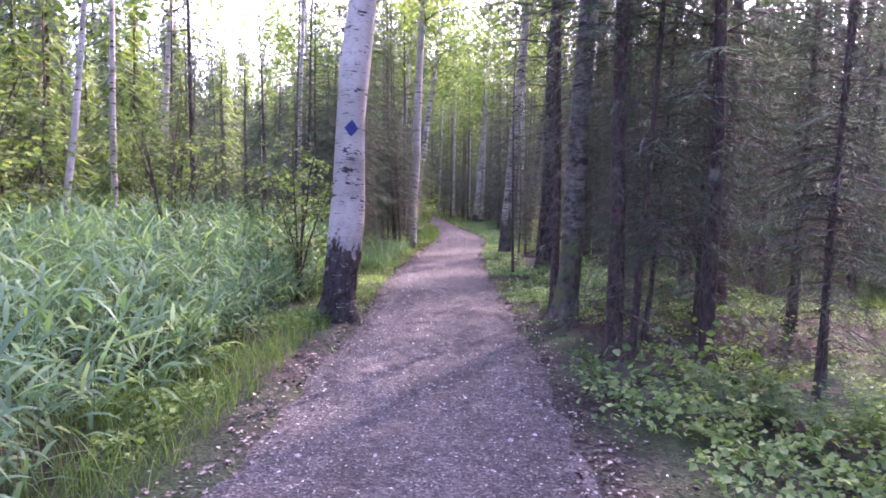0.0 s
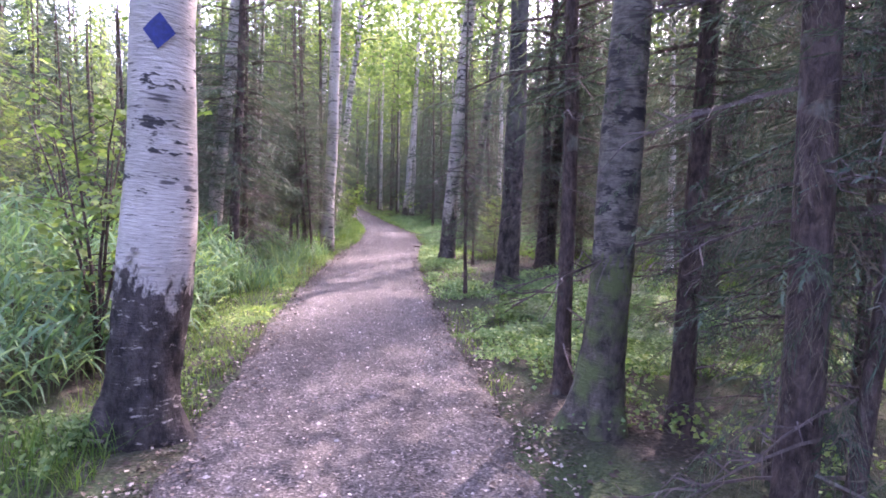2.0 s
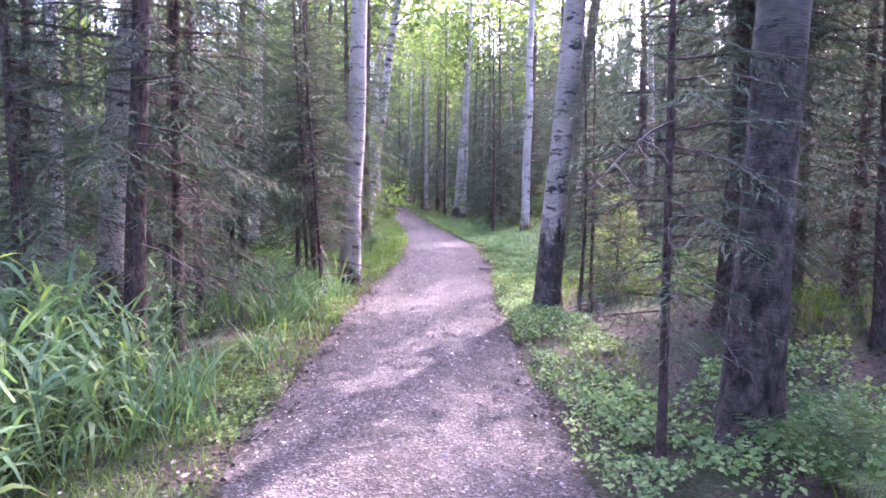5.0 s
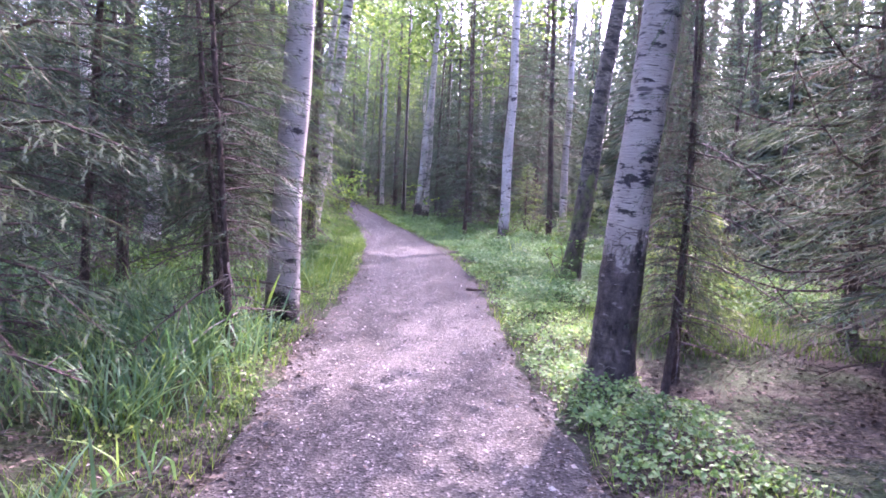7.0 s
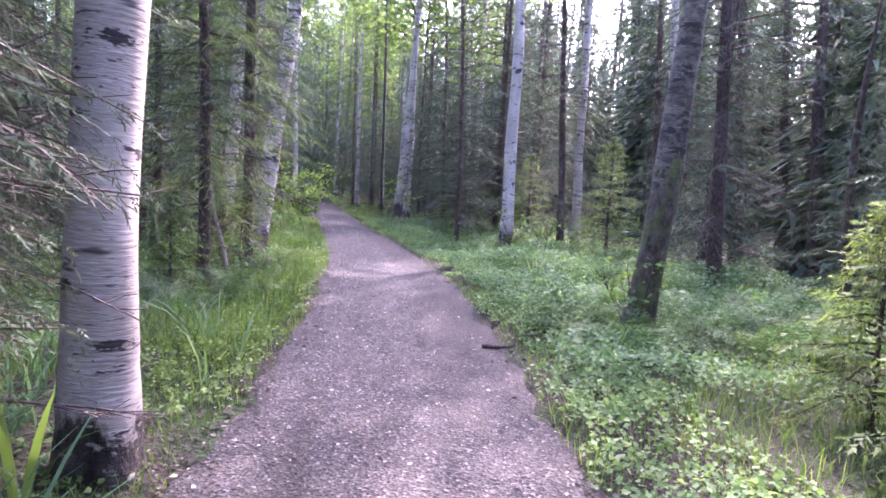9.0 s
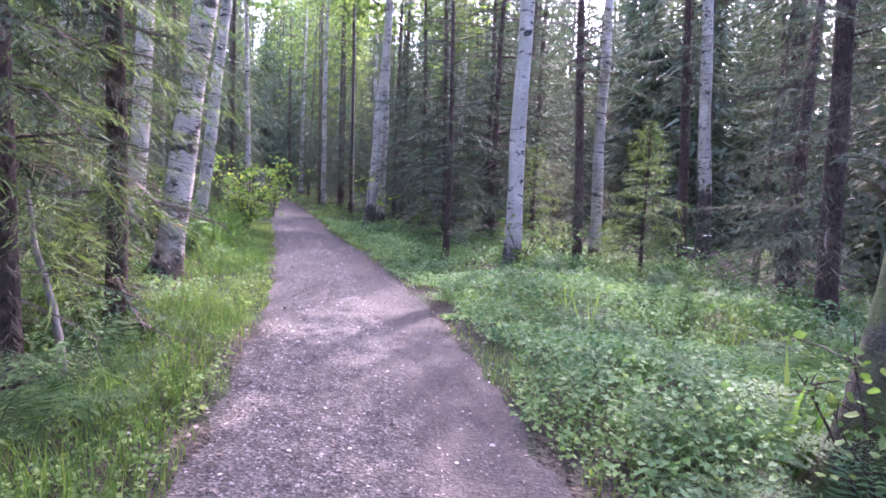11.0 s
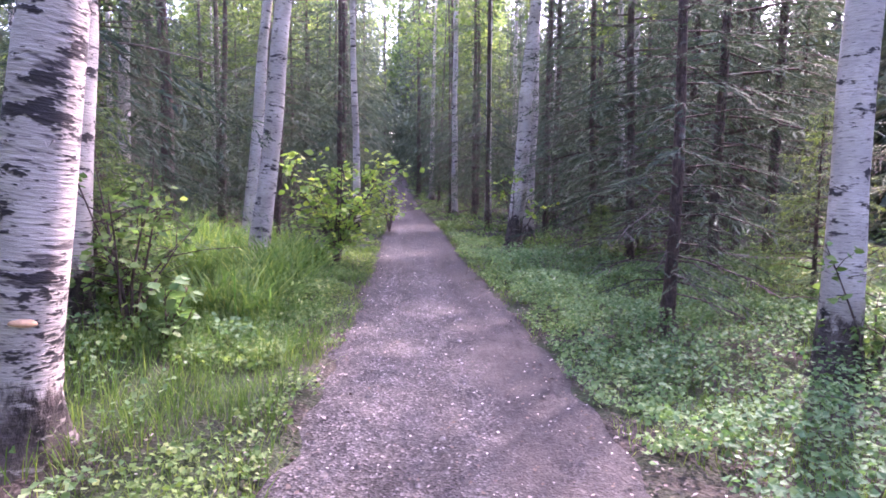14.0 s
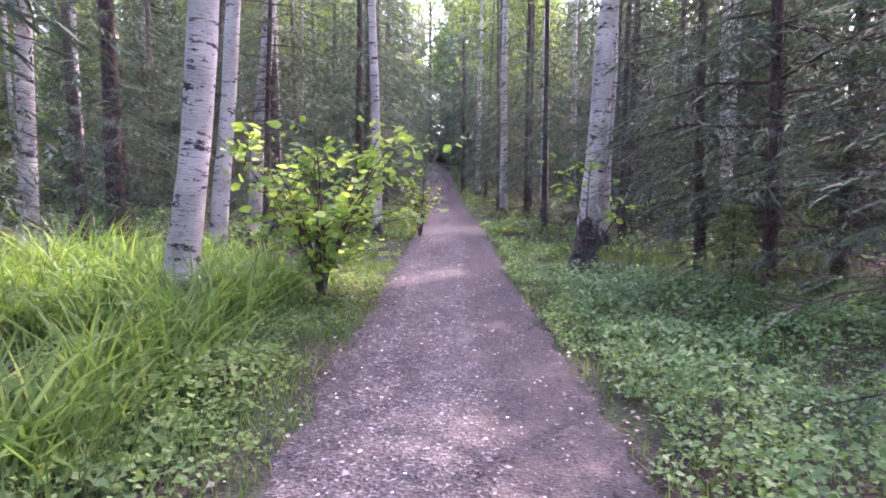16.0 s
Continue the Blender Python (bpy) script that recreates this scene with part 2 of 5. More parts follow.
# ---- plan ----
PATH_Y = np.array([-60, -10, 3, 8, 12, 17, 20, 23, 26, 29, 32, 35, 39, 44, 53, 62, 74, 82, 90, 100.0])
PATH_L = np.array([-1.2, -1.2, -1.2, -1.0, -1.03, -0.85, -0.45, -0.2, -0.1, -0.24, -0.38, -0.65, -1.0, -1.35, -2.6, -3.8, -5.0, -6.6, -11.0, -20.0])
PATH_R = np.array([0.9, 0.9, 0.88, 1.0, 0.95, 1.04, 1.4, 1.62, 1.68, 1.52, 1.2, 0.85, 0.55, 0.1, -1.0, -2.0, -3.2, -4.7, -8.6, -17.0])
SLOPE_Y = np.array([0, 8, 11, 14, 16, 20, 25, 30, 40, 50.0])
SLOPE_X = np.array([0, 0, -0.045, 0.0, 0.03, -0.03, -0.05, -0.065, -0.04, 0.0])


def smooth(y, table):
    return sum(np.interp(y + d, PATH_Y, table) for d in (-1.5, -0.5, 0.5, 1.5)) / 4


def path_mid(y):
    return (smooth(y, PATH_L) + smooth(y, PATH_R)) / 2


def path_half(y):
    return (smooth(y, PATH_R) - smooth(y, PATH_L)) / 2


def hills(x, y):
    return np.sin(1.7 * x + 0.6 * y) * np.sin(1.1 * y - 0.8 * x) + 0.6 * np.sin(3.9 * x - 2.3 * y + 1) * np.sin(3.1 * y + 1.3 * x)


def ground_z(x, y):
    x, y = np.asarray(x, float), np.asarray(y, float)
    off = x - path_mid(y)
    far = np.clip((np.abs(off) - path_half(y)) / 1.5, 0, 1)
    rise = 0.07 * np.log1p(np.exp((y - 52) / 3.0)) * 3.0
    rise = np.where(y > 130, 0.07 * 78 * 1.0, np.minimum(rise, 0.07 * 78))
    return np.interp(y, SLOPE_Y, SLOPE_X) * np.clip(off, -1.6, 1.6) + rise + hills(x, y) * (0.008 + 0.05 * far)


def gz(x, y):
    return float(ground_z(x, y))


# ---- mesh helpers ----
def mesh_from(name, verts, faces, mats, slots=None, flat=True):
    """faces: an (n, 3) or (n, 4) array."""
    verts, faces = np.asarray(verts, np.float32), np.asarray(faces, np.int32)
    me = bpy.data.meshes.new(name)
    me.vertices.add(len(verts))
    me.vertices.foreach_set("co", verts.ravel())
    n, k = faces.shape
    me.loops.add(n * k)
    me.loops.foreach_set("vertex_index", faces.ravel())
    me.polygons.add(n)
    me.polygons.foreach_set("loop_start", np.arange(0, n * k, k, dtype=np.int32))
    me.polygons.foreach_set("loop_total", np.full(n, k, np.int32))
    me.polygons.foreach_set("use_smooth", np.full(n, not flat))
    for m in mats:
        me.materials.append(m)
    if slots is not None:
        me.polygons.foreach_set("material_index", np.asarray(slots, np.int32))
    me.update(calc_edges=True)
    me.validate()
    return me


def tri_mesh(name, tris, mat):
    tris = np.asarray(tris, np.float32).reshape(-1, 3, 3)
    return mesh_from(name, tris.reshape(-1, 3), np.arange(len(tris) * 3).reshape(-1, 3), [mat])


def blade_mesh(name, strips, mat, flat=False):
    """strips: (n, m, 2, 3), m cross pairs along each blade, joined into quads."""
    n, m = strips.shape[:2]
    idx = np.arange(n * m * 2).reshape(n, m, 2)
    q = np.stack([idx[:, :-1, 0], idx[:, :-1, 1], idx[:, 1:, 1], idx[:, 1:, 0]], -1).reshape(-1, 4)
    return mesh_from(name, strips.reshape(-1, 3), q, [mat], flat=flat)


def child(name, me, parent, m=None, label=""):
    ob = new(name, me)
    ob.parent = parent
    if m is not None:
        ob.matrix_basis = m
    if label:
        ob["label"] = label
    return ob


def thing(name, m, label, category, group=""):
    e = new(name)
    e.empty_display_size = 0.2
    e.matrix_basis = m
    return tagged(e, label, category, group)


def unit(v):
    return v / np.maximum(np.linalg.norm(v, axis=-1, keepdims=True), 1e-9)


def tube(points, radii, sides=6):
    """A closed-ended bent tube as verts and quads."""
    points, radii = np.asarray(points, float), np.asarray(radii, float)
    d = unit(np.gradient(points, axis=0))
    a = unit(np.cross(d, np.array([0.31, 0.17, 0.93]) if abs(d[0][2]) < 0.8 else np.array([1.0, 0.1, 0])))
    b = np.cross(d, a)
    t = np.arange(sides) * 2 * np.pi / sides
    v = points[:, None] + radii[:, None, None] * (a[:, None] * np.cos(t)[None, :, None] + b[:, None] * np.sin(t)[None, :, None])
    idx = np.arange(len(points) * sides).reshape(len(points), sides)
    nxt = np.roll(idx, -1, 1)
    q = np.stack([idx[:-1], nxt[:-1], nxt[1:], idx[1:]], -1).reshape(-1, 4)
    return v.reshape(-1, 3), q


def joined(parts):
    vs, qs, n = [], [], 0
    for v, q in parts:
        vs.append(v)
        qs.append(q + n)
        n += len(v)
    return np.concatenate(vs), np.concatenate(qs)


rng = np.random.default_rng(7)


def feathers(p, d, w, length, k, width, pieces):
    """Twigs clothed in needle tufts: k small pointed triangles along each twig, to both sides."""
    out = []
    for j in range(k):
        b = p + d * (length * j / k)[:, None]
        side = 1 if j % 2 else -1
        tip = b + d * (length / k * 1.7)[:, None] + w * (side * width * (1 - 0.5 * j / k))[:, None]
        out.append(np.stack([b, b + d * (length / k * 0.8)[:, None], tip], 1))
    tip = p + d * (length * 1.18)[:, None]
    b = p + d * (length * 0.72)[:, None]
    out.append(np.stack([b - w * (width * 0.3)[:, None], b + w * (width * 0.3)[:, None], tip], 1))
    pieces.extend(out)


def spruce_crown(seed, height, start, reach, count, step, k, broad=1.0, crowd=0.9):
    """Whorled drooping branches with side twigs; returns needle triangles and wooden tubes."""
    r = np.random.default_rng(seed)
    pieces, wood = [], []
    for i in range(count):
        f = (i + r.uniform(0, 1)) / count
        f = f ** crowd
        z0 = start + (height - start) * f
        az = i * 2.39996 + r.uniform(-0.5, 0.5)
        L = reach * max(0.06, (1 - f) ** 0.75) * r.uniform(0.55, 1.1) * (1 if f > 0.12 else 0.6 + 3.3 * f)
        rad = np.array([math.cos(az), math.sin(az), 0])
        tan = np.array([-rad[1], rad[0], 0])
        up, sag = r.uniform(0.0, 0.3) + 0.35 * f, r.uniform(0.35, 0.7) * (1 - 0.6 * f)
        n = max(4, int(L / step))
        s = np.linspace(0.16, 1.0, n)
        bend = r.uniform(-0.15, 0.15)
        ax = lambda q: rad * (L * q)[:, None] + tan * (L * bend * q * q)[:, None] + np.array([0, 0, 1]) * (z0 + L * (up * q - sag * q ** 2 + 0.25 * sag * q ** 3))[:, None]
        P = ax(s)
        ds = unit(np.gradient(P, axis=0))
        wood.append(tube(ax(np.array([0, 0.4, 0.97])), [0.006 + 0.009 * L, 0.004 + 0.005 * L, 0.002], 3))
        for side in (-1, 1):
            ln = (0.10 + 0.42 * L * (1 - s) * np.minimum(1, s * 3.5)) * r.uniform(0.6, 1.2, n)
            ln = np.minimum(ln, 0.55)
            dr = unit(ds * r.uniform(0.45, 0.9, (n, 1)) + tan * side * 0.8 + np.array([0, 0, -1]) * r.uniform(0.05, 0.55, (n, 1)))
            w = unit(np.cross(dr, np.array([0, 0, 1.0]) + r.normal(0, 0.55, (n, 3))))
            feathers(P, dr, w, ln, k, (0.028 + 0.05 * ln) * broad, pieces)
        hang = unit(ds * 0.4 + np.array([0, 0, -1.0]) + r.normal(0, 0.2, (n, 3)))
        feathers(P, hang, unit(np.cross(hang, tan)), r.uniform(0.06, 0.2, n), k, np.full(n, 0.025 * broad), pieces)
    return np.concatenate(pieces), joined(wood)


def dead_limbs(seed, low, high, reach, count, subs=3):
    r = np.random.default_rng(seed)
    wood = []
    for i in range(count):
        z0, az, L = r.uniform(low, high), r.uniform(0, 6.283), reach * r.uniform(0.3, 1.0)
        d = np.array([math.cos(az), math.sin(az), r.uniform(-0.25, 0.12)])
        t = np.array([-d[1], d[0], 0])
        s = np.array([0, 0.35, 0.7, 1.0])
        P = np.array([0, 0, z0]) + d * (L * s)[:, None] + t * (L * r.normal(0, 0.1) * s ** 2)[:, None] - np.array([0, 0, 1]) * (L * r.uniform(-0.05, 0.3) * s ** 2)[:, None]
        wood.append(tube(P, np.array([0.009, 0.007, 0.005, 0.002]) * (0.6 + 0.6 * L), 3))
        for _ in range(int(3 + subs * L)):
            q = r.uniform(0.25, 0.95)
            b = np.array([np.interp(q, s, P[:, c]) for c in range(3)])
            e = b + (d * r.uniform(0.2, 0.9) + t * r.choice([-1, 1]) * r.uniform(0.3, 0.8) + np.array([0, 0, r.uniform(-0.5, 0.2)])) * r.uniform(0.1, 0.4) * L
            wood.append(tube([b, (b + e) / 2 + r.normal(0, 0.02, 3), e], [0.004, 0.0032, 0.0015], 3))
    return joined(wood)


def leaf_tris(p, size, r, tilt=0.6, long=1.35):
    """Folded leaves of four triangles at p, facing roughly up."""
    n = len(p)
    a = r.uniform(0, 6.283, n)
    d = unit(np.stack([np.cos(a), np.sin(a), r.normal(-0.15, tilt * 0.6, n)], 1))
    w = unit(np.cross(d, np.array([0, 0, 1.0]) + r.normal(0, tilt, (n, 3))))
    up = np.cross(w, d)
    s = size[:, None]
    tip = p + d * s * long
    m1, m2 = p + d * s * 0.35 * long, p + d * s * 0.72 * long
    l1, r1 = m1 - w * s * 0.48 + up * s * 0.1, m1 + w * s * 0.48 + up * s * 0.1
    l2, r2 = m2 - w * s * 0.34 + up * s * 0.05, m2 + w * s * 0.34 + up * s * 0.05
    v = np.stack([p, r1, r2, tip, l2, l1], 1)
    return v


def diamond_mesh(name, v, mat):
    """The same leaves, far overhead, as single kites."""
    n = len(v)
    q = np.arange(n * 4).reshape(n, 4)
    return mesh_from(name, v[:, [0, 1, 3, 5]].reshape(-1, 3), q, [mat])


def leaf_mesh(name, v, mat):
    n = len(v)
    i = np.arange(n)[:, None] * 6
    q = np.concatenate([i + np.array([[0, 1, 2, 3]]), i + np.array([[0, 3, 4, 5]])])
    return mesh_from(name, v.reshape(-1, 3), q, [mat])


def birch_crown(seed, height, start, reach, limbs, leaves, size):
    r = np.random.default_rng(seed)
    wood, pts = [], []
    for i in range(limbs):
        f = (i + r.uniform(0, 1)) / limbs
        z0, az = start + (height - start) * f * 0.96, i * 2.39996 + r.uniform(-0.6, 0.6)
        L = reach * (1 - f) ** 0.6 * r.uniform(0.6, 1.1) * (0.55 + min(f * 2.2, 0.45)) + 0.25
        d = np.array([math.cos(az), math.sin(az), 0])
        s = np.linspace(0, 1, 5)
        P = np.array([0, 0, z0]) + d * (L * s)[:, None] + np.array([0, 0, 1]) * (L * (0.9 * s - 0.75 * s * s))[:, None]
        wood.append(tube(P, (0.028 - 0.024 * s) * (0.5 + 0.35 * L), 4))
        m = max(3, int(leaves * L / (limbs * reach * 0.55)))
        q = r.uniform(0.2, 1.0, m) ** 0.8
        c = np.stack([np.interp(q, s, P[:, a]) for a in range(3)], 1)
        clump = r.normal(0, 0.28, (m // 6 + 1, 3))[r.integers(0, m // 6 + 1, m)]
        c = c + clump + r.normal(0, 0.13, (m, 3)) * (0.5 + L * 0.35) - np.array([0, 0, 1]) * r.uniform(0, 0.5, (m, 1)) ** 2 * L
        pts.append(c)
    pts = np.concatenate(pts)
    return leaf_tris(pts, r.uniform(0.7, 1.25, len(pts)) * size, r, 0.9, 1.2), joined(wood)


def trunk_mesh(name, height, radius, mats, dark_to=0.0, seed=0, sides=10, bend=0.0, rough=0.05, flare=0.55):
    """A tapered trunk with a flared foot, knobbly up to dark_to."""
    r = np.random.default_rng(seed)
    foot = max(1.2, dark_to + 0.5)
    z = np.concatenate([np.linspace(-0.25, foot, 13 if sides < 12 else int(foot / 0.07)), np.linspace(foot + 0.3, height, max(7, int(height / 0.8)))])
    th = np.arange(sides) * 2 * np.pi / sides
    k = radius * np.clip(1.06 - 0.94 * np.maximum(z, 0) / height, 0.05, 2) * (1 + flare * np.exp(-np.maximum(z + 0.05, 0) / 0.22))
    ph = r.uniform(0, 6.28, 4)
    lobes = 1 + (0.22 * np.cos(3 * th + ph[0]) + 0.16 * np.cos(5 * th + ph[1]))[None] * np.exp(-np.maximum(z, 0) / 0.16)[:, None]
    lobes = lobes + rough * np.sin(2 * th[None] + 3.1 * z[:, None] + ph[2]) + rough * 0.5 * r.normal(0, 1, (len(z), sides)) * (z < max(dark_to, 0.3) + 0.2)[:, None]
    cx = bend * np.sin(z / height * 5.1 + ph[3]) - bend * math.sin(ph[3]) + radius * 0.12 * np.sin(z * 2.1 + ph[1])
    cy = bend * 0.7 * np.sin(z / height * 4.3 + ph[2]) - bend * 0.7 * math.sin(ph[2]) + radius * 0.12 * np.sin(z * 1.7 + ph[0])
    v = np.stack([cx[:, None] + k[:, None] * lobes * np.cos(th), cy[:, None] + k[:, None] * lobes * np.sin(th), np.repeat(z[:, None], sides, 1)], -1)
    idx = np.arange(len(z) * sides).reshape(-1, sides)
    nxt = np.roll(idx, -1, 1)
    q = np.stack([idx[:-1], nxt[:-1], nxt[1:], idx[1:]], -1).reshape(-1, 4)
    return mesh_from(name, v.reshape(-1, 3), q, mats, flat=False)


# ---- ground and path ----
def axis_steps(lo, hi, fine_lo, fine_hi, step, growth=1.22):
    mid = list(np.arange(fine_lo, fine_hi, step))
    a, s = fine_lo, step
    while a > lo:
        s *= growth
        a -= s
        mid.insert(0, a)
    a, s = mid[-1], step
    while a < hi:
        s *= growth
        a += s
        mid.append(a)
    return np.array(mid)


def build_ground():
    xs, ys = axis_steps(-600, 600, -6, 7, 0.16), axis_steps(-600, 900, -3, 46, 0.18)
    X, Y = np.meshgrid(xs, ys)
    Z = ground_z(X, Y)
    off = np.abs(X - path_mid(Y)) / path_half(Y)
    Z = Z - 0.035 * np.clip((1.02 - off) * 8, 0, 1)
    idx = np.arange(X.size).reshape(X.shape)
    q = np.stack([idx[:-1, :-1], idx[:-1, 1:], idx[1:, 1:], idx[1:, :-1]], -1).reshape(-1, 4)
    ob = new("ground", mesh_from("ground", np.stack([X, Y, Z], -1).reshape(-1, 3), q, [M_SOIL], flat=False))
    tagged(ob, "mossy forest floor covered with brown needle and leaf litter", "ground", kind="structure")


def build_path():
    ys = np.concatenate([np.arange(-8, 46, 0.12), np.arange(46, 100, 0.8)])
    us = np.linspace(-1, 1, 25)
    U, Y = np.meshgrid(us, ys)
    wob = 0.07 * np.sin(3.7 * Y) * np.sin(1.3 * Y + 1) + 0.05 * np.sin(9.1 * Y + U)
    X = path_mid(Y) + U * (path_half(Y) + 0.10 + wob)
    Z = ground_z(X, Y) + 0.022 - 0.06 * np.abs(U) ** 7 + 0.004 * np.sin(13 * X + 3 * Y) * np.sin(11 * Y - 5 * X) - 0.014 * np.exp(-((np.abs(U) - 0.45) / 0.2) ** 2)
    idx = np.arange(X.size).reshape(X.shape)
    q = np.stack([idx[:-1, :-1], idx[:-1, 1:], idx[1:, 1:], idx[1:, :-1]], -1).reshape(-1, 4)
    me = mesh_from("path", np.stack([X, Y, Z], -1).reshape(-1, 3), q, [M_GRAVEL], flat=False)
    uv = np.stack([(U + 1) / 2, np.clip(Y / 40, 0, 1)], -1).reshape(-1, 2)
    me.uv_layers.new(name="across_along").data.foreach_set("uv", uv[q.ravel()].astype(np.float32).ravel())
    ob = new("path", me)
    tagged(ob, "worn purple-grey crushed gravel walking path through the woods", "path", kind="structure")


build_ground()
build_path()

# ---- trees ----
SPRUCE_KINDS, MID_SPRUCES, FAR_SPRUCES = [], [], []
for seed, H, z0, reach, count in ((1, 13.0, 2.3, 2.0, 110), (2, 11.0, 1.5, 1.7, 110), (3, 15.0, 3.4, 2.3, 110), (4, 9.0, 0.6, 1.7, 110)):
    tris, wood = spruce_crown(seed, H, z0, reach, count, 0.12, 7, 0.72, 1.15)
    SPRUCE_KINDS.append((H, z0, tri_mesh("spruce_crown", tris, M_NEEDLE), mesh_from("spruce_limbs", *wood, [M_SPRUCEBARK])))
    tris, wood = spruce_crown(seed + 10, H, 0.5 + z0 * 0.25, reach * 1.2, 110, 0.17, 4, 1.05, 1.5)
    MID_SPRUCES.append((H, tri_mesh("mid_spruce_crown", tris, M_NEEDLE), mesh_from("dead_limbs", *dead_limbs(seed + 20, 0.3, z0 + 1.2, 1.5, 18), [M_DEADTWIG])))
    tris, wood = spruce_crown(seed + 30, H, 0.4 + z0 * 0.2, reach * 1.3, 100, 0.24, 3, 1.7, 1.45)
    FAR_SPRUCES.append((H, tri_mesh("far_spruce_crown", tris, M_NEEDLE), None))


def lower_boughs(seed, low, high, reach, count, step, k, broad):
    """Drooping, half bare boughs clothed in fine twigs, below the green crown."""
    r = np.random.default_rng(seed)
    pieces = []
    for i in range(count):
        z0, az = low + (high - low) * (i + r.uniform(0, 1)) / count, i * 2.39996 + r.uniform(-0.5, 0.5)
        L = reach * r.uniform(0.45, 1.0)
        rad = np.array([math.cos(az), math.sin(az), 0])
        tan = np.array([-rad[1], rad[0], 0])
        n = max(5, int(L / step))
        q = np.linspace(0.1, 1.0, n)
        sag, up = r.uniform(0.25, 0.6), r.uniform(-0.1, 0.2)
        P = rad * (L * q)[:, None] + tan * (L * r.uniform(-0.2, 0.2) * q * q)[:, None] + np.array([0, 0, 1]) * (z0 + L * (up * q - sag * q ** 2 + 0.3 * sag * q ** 3))[:, None]
        ds = unit(np.gradient(P, axis=0))
        for side in (-1, 1):
            ln = (0.07 + 0.28 * L * (1.05 - q) * np.minimum(1, q * 3)) * r.uniform(0.4, 1.25, n)
            dr = unit(ds * r.uniform(0.4, 1.0, (n, 1)) + tan * side * r.uniform(0.5, 1.0, (n, 1)) + np.array([0, 0, -1]) * r.uniform(-0.1, 0.7, (n, 1)))
            feathers(P, dr, unit(np.cross(dr, np.array([0, 0, 1.0]) + r.normal(0, 0.6, (n, 3)))), np.minimum(ln, 0.45), k, (0.02 + 0.04 * ln) * broad, pieces)
    return np.concatenate(pieces)


DRY_BOUGHS = [tri_mesh("dry_boughs", lower_boughs(seed, 0.5, 3.6, 1.5, 44, 0.06, 4, 0.38), M_DRYTWIG) for seed in (211, 212, 213)]
LEAFY_BOUGHS = [tri_mesh("green_boughs", lower_boughs(seed, 0.7, 4.2, 1.7, 36, 0.065, 5, 0.62), M_NEEDLE) for seed in (221, 222, 223)]
DEAD_LIMBS = [mesh_from("dead_branch", *dead_limbs(seed + 60, -0.02, 0.02, 1.0, 1, 12), [M_DEADTWIG]) for seed in range(9)]
BIRCH_KINDS, FAR_BIRCHES = [], []
for seed, H, z0, reach in ((1, 17.0, 7.0, 2.6), (2, 15.0, 6.0, 2.3), (3, 19.0, 9.0, 2.8)):
    lv, wood = birch_crown(seed, H, z0, reach, 30, 2300, 0.15)
    far_lv, far_wood = birch_crown(seed + 5, H, z0 * 0.5, reach * 1.1, 42, 3600, 0.19)
    FAR_BIRCHES.append((H, diamond_mesh("far_birch_crown", far_lv, M_BIRCHLEAF), mesh_from("far_birch_limbs", *far_wood, [M_SPRUCEBARK])))
    BIRCH_KINDS.append((H, diamond_mesh("birch_crown", lv, M_BIRCHLEAF), mesh_from("birch_limbs", *wood, [M_SPRUCEBARK])))


def lean_pose(x, y, ax, ay, turn=0.0, sink=0.0):
    up = Vector((ax, ay, 1)).normalized()
    q = Vector((0, 0, 1)).rotation_difference(up)
    return Matrix.Translation((x, y, gz(x, y) - sink)) @ q.to_matrix().to_4x4() @ Matrix.Rotation(turn, 4, "Z")


TREES = []


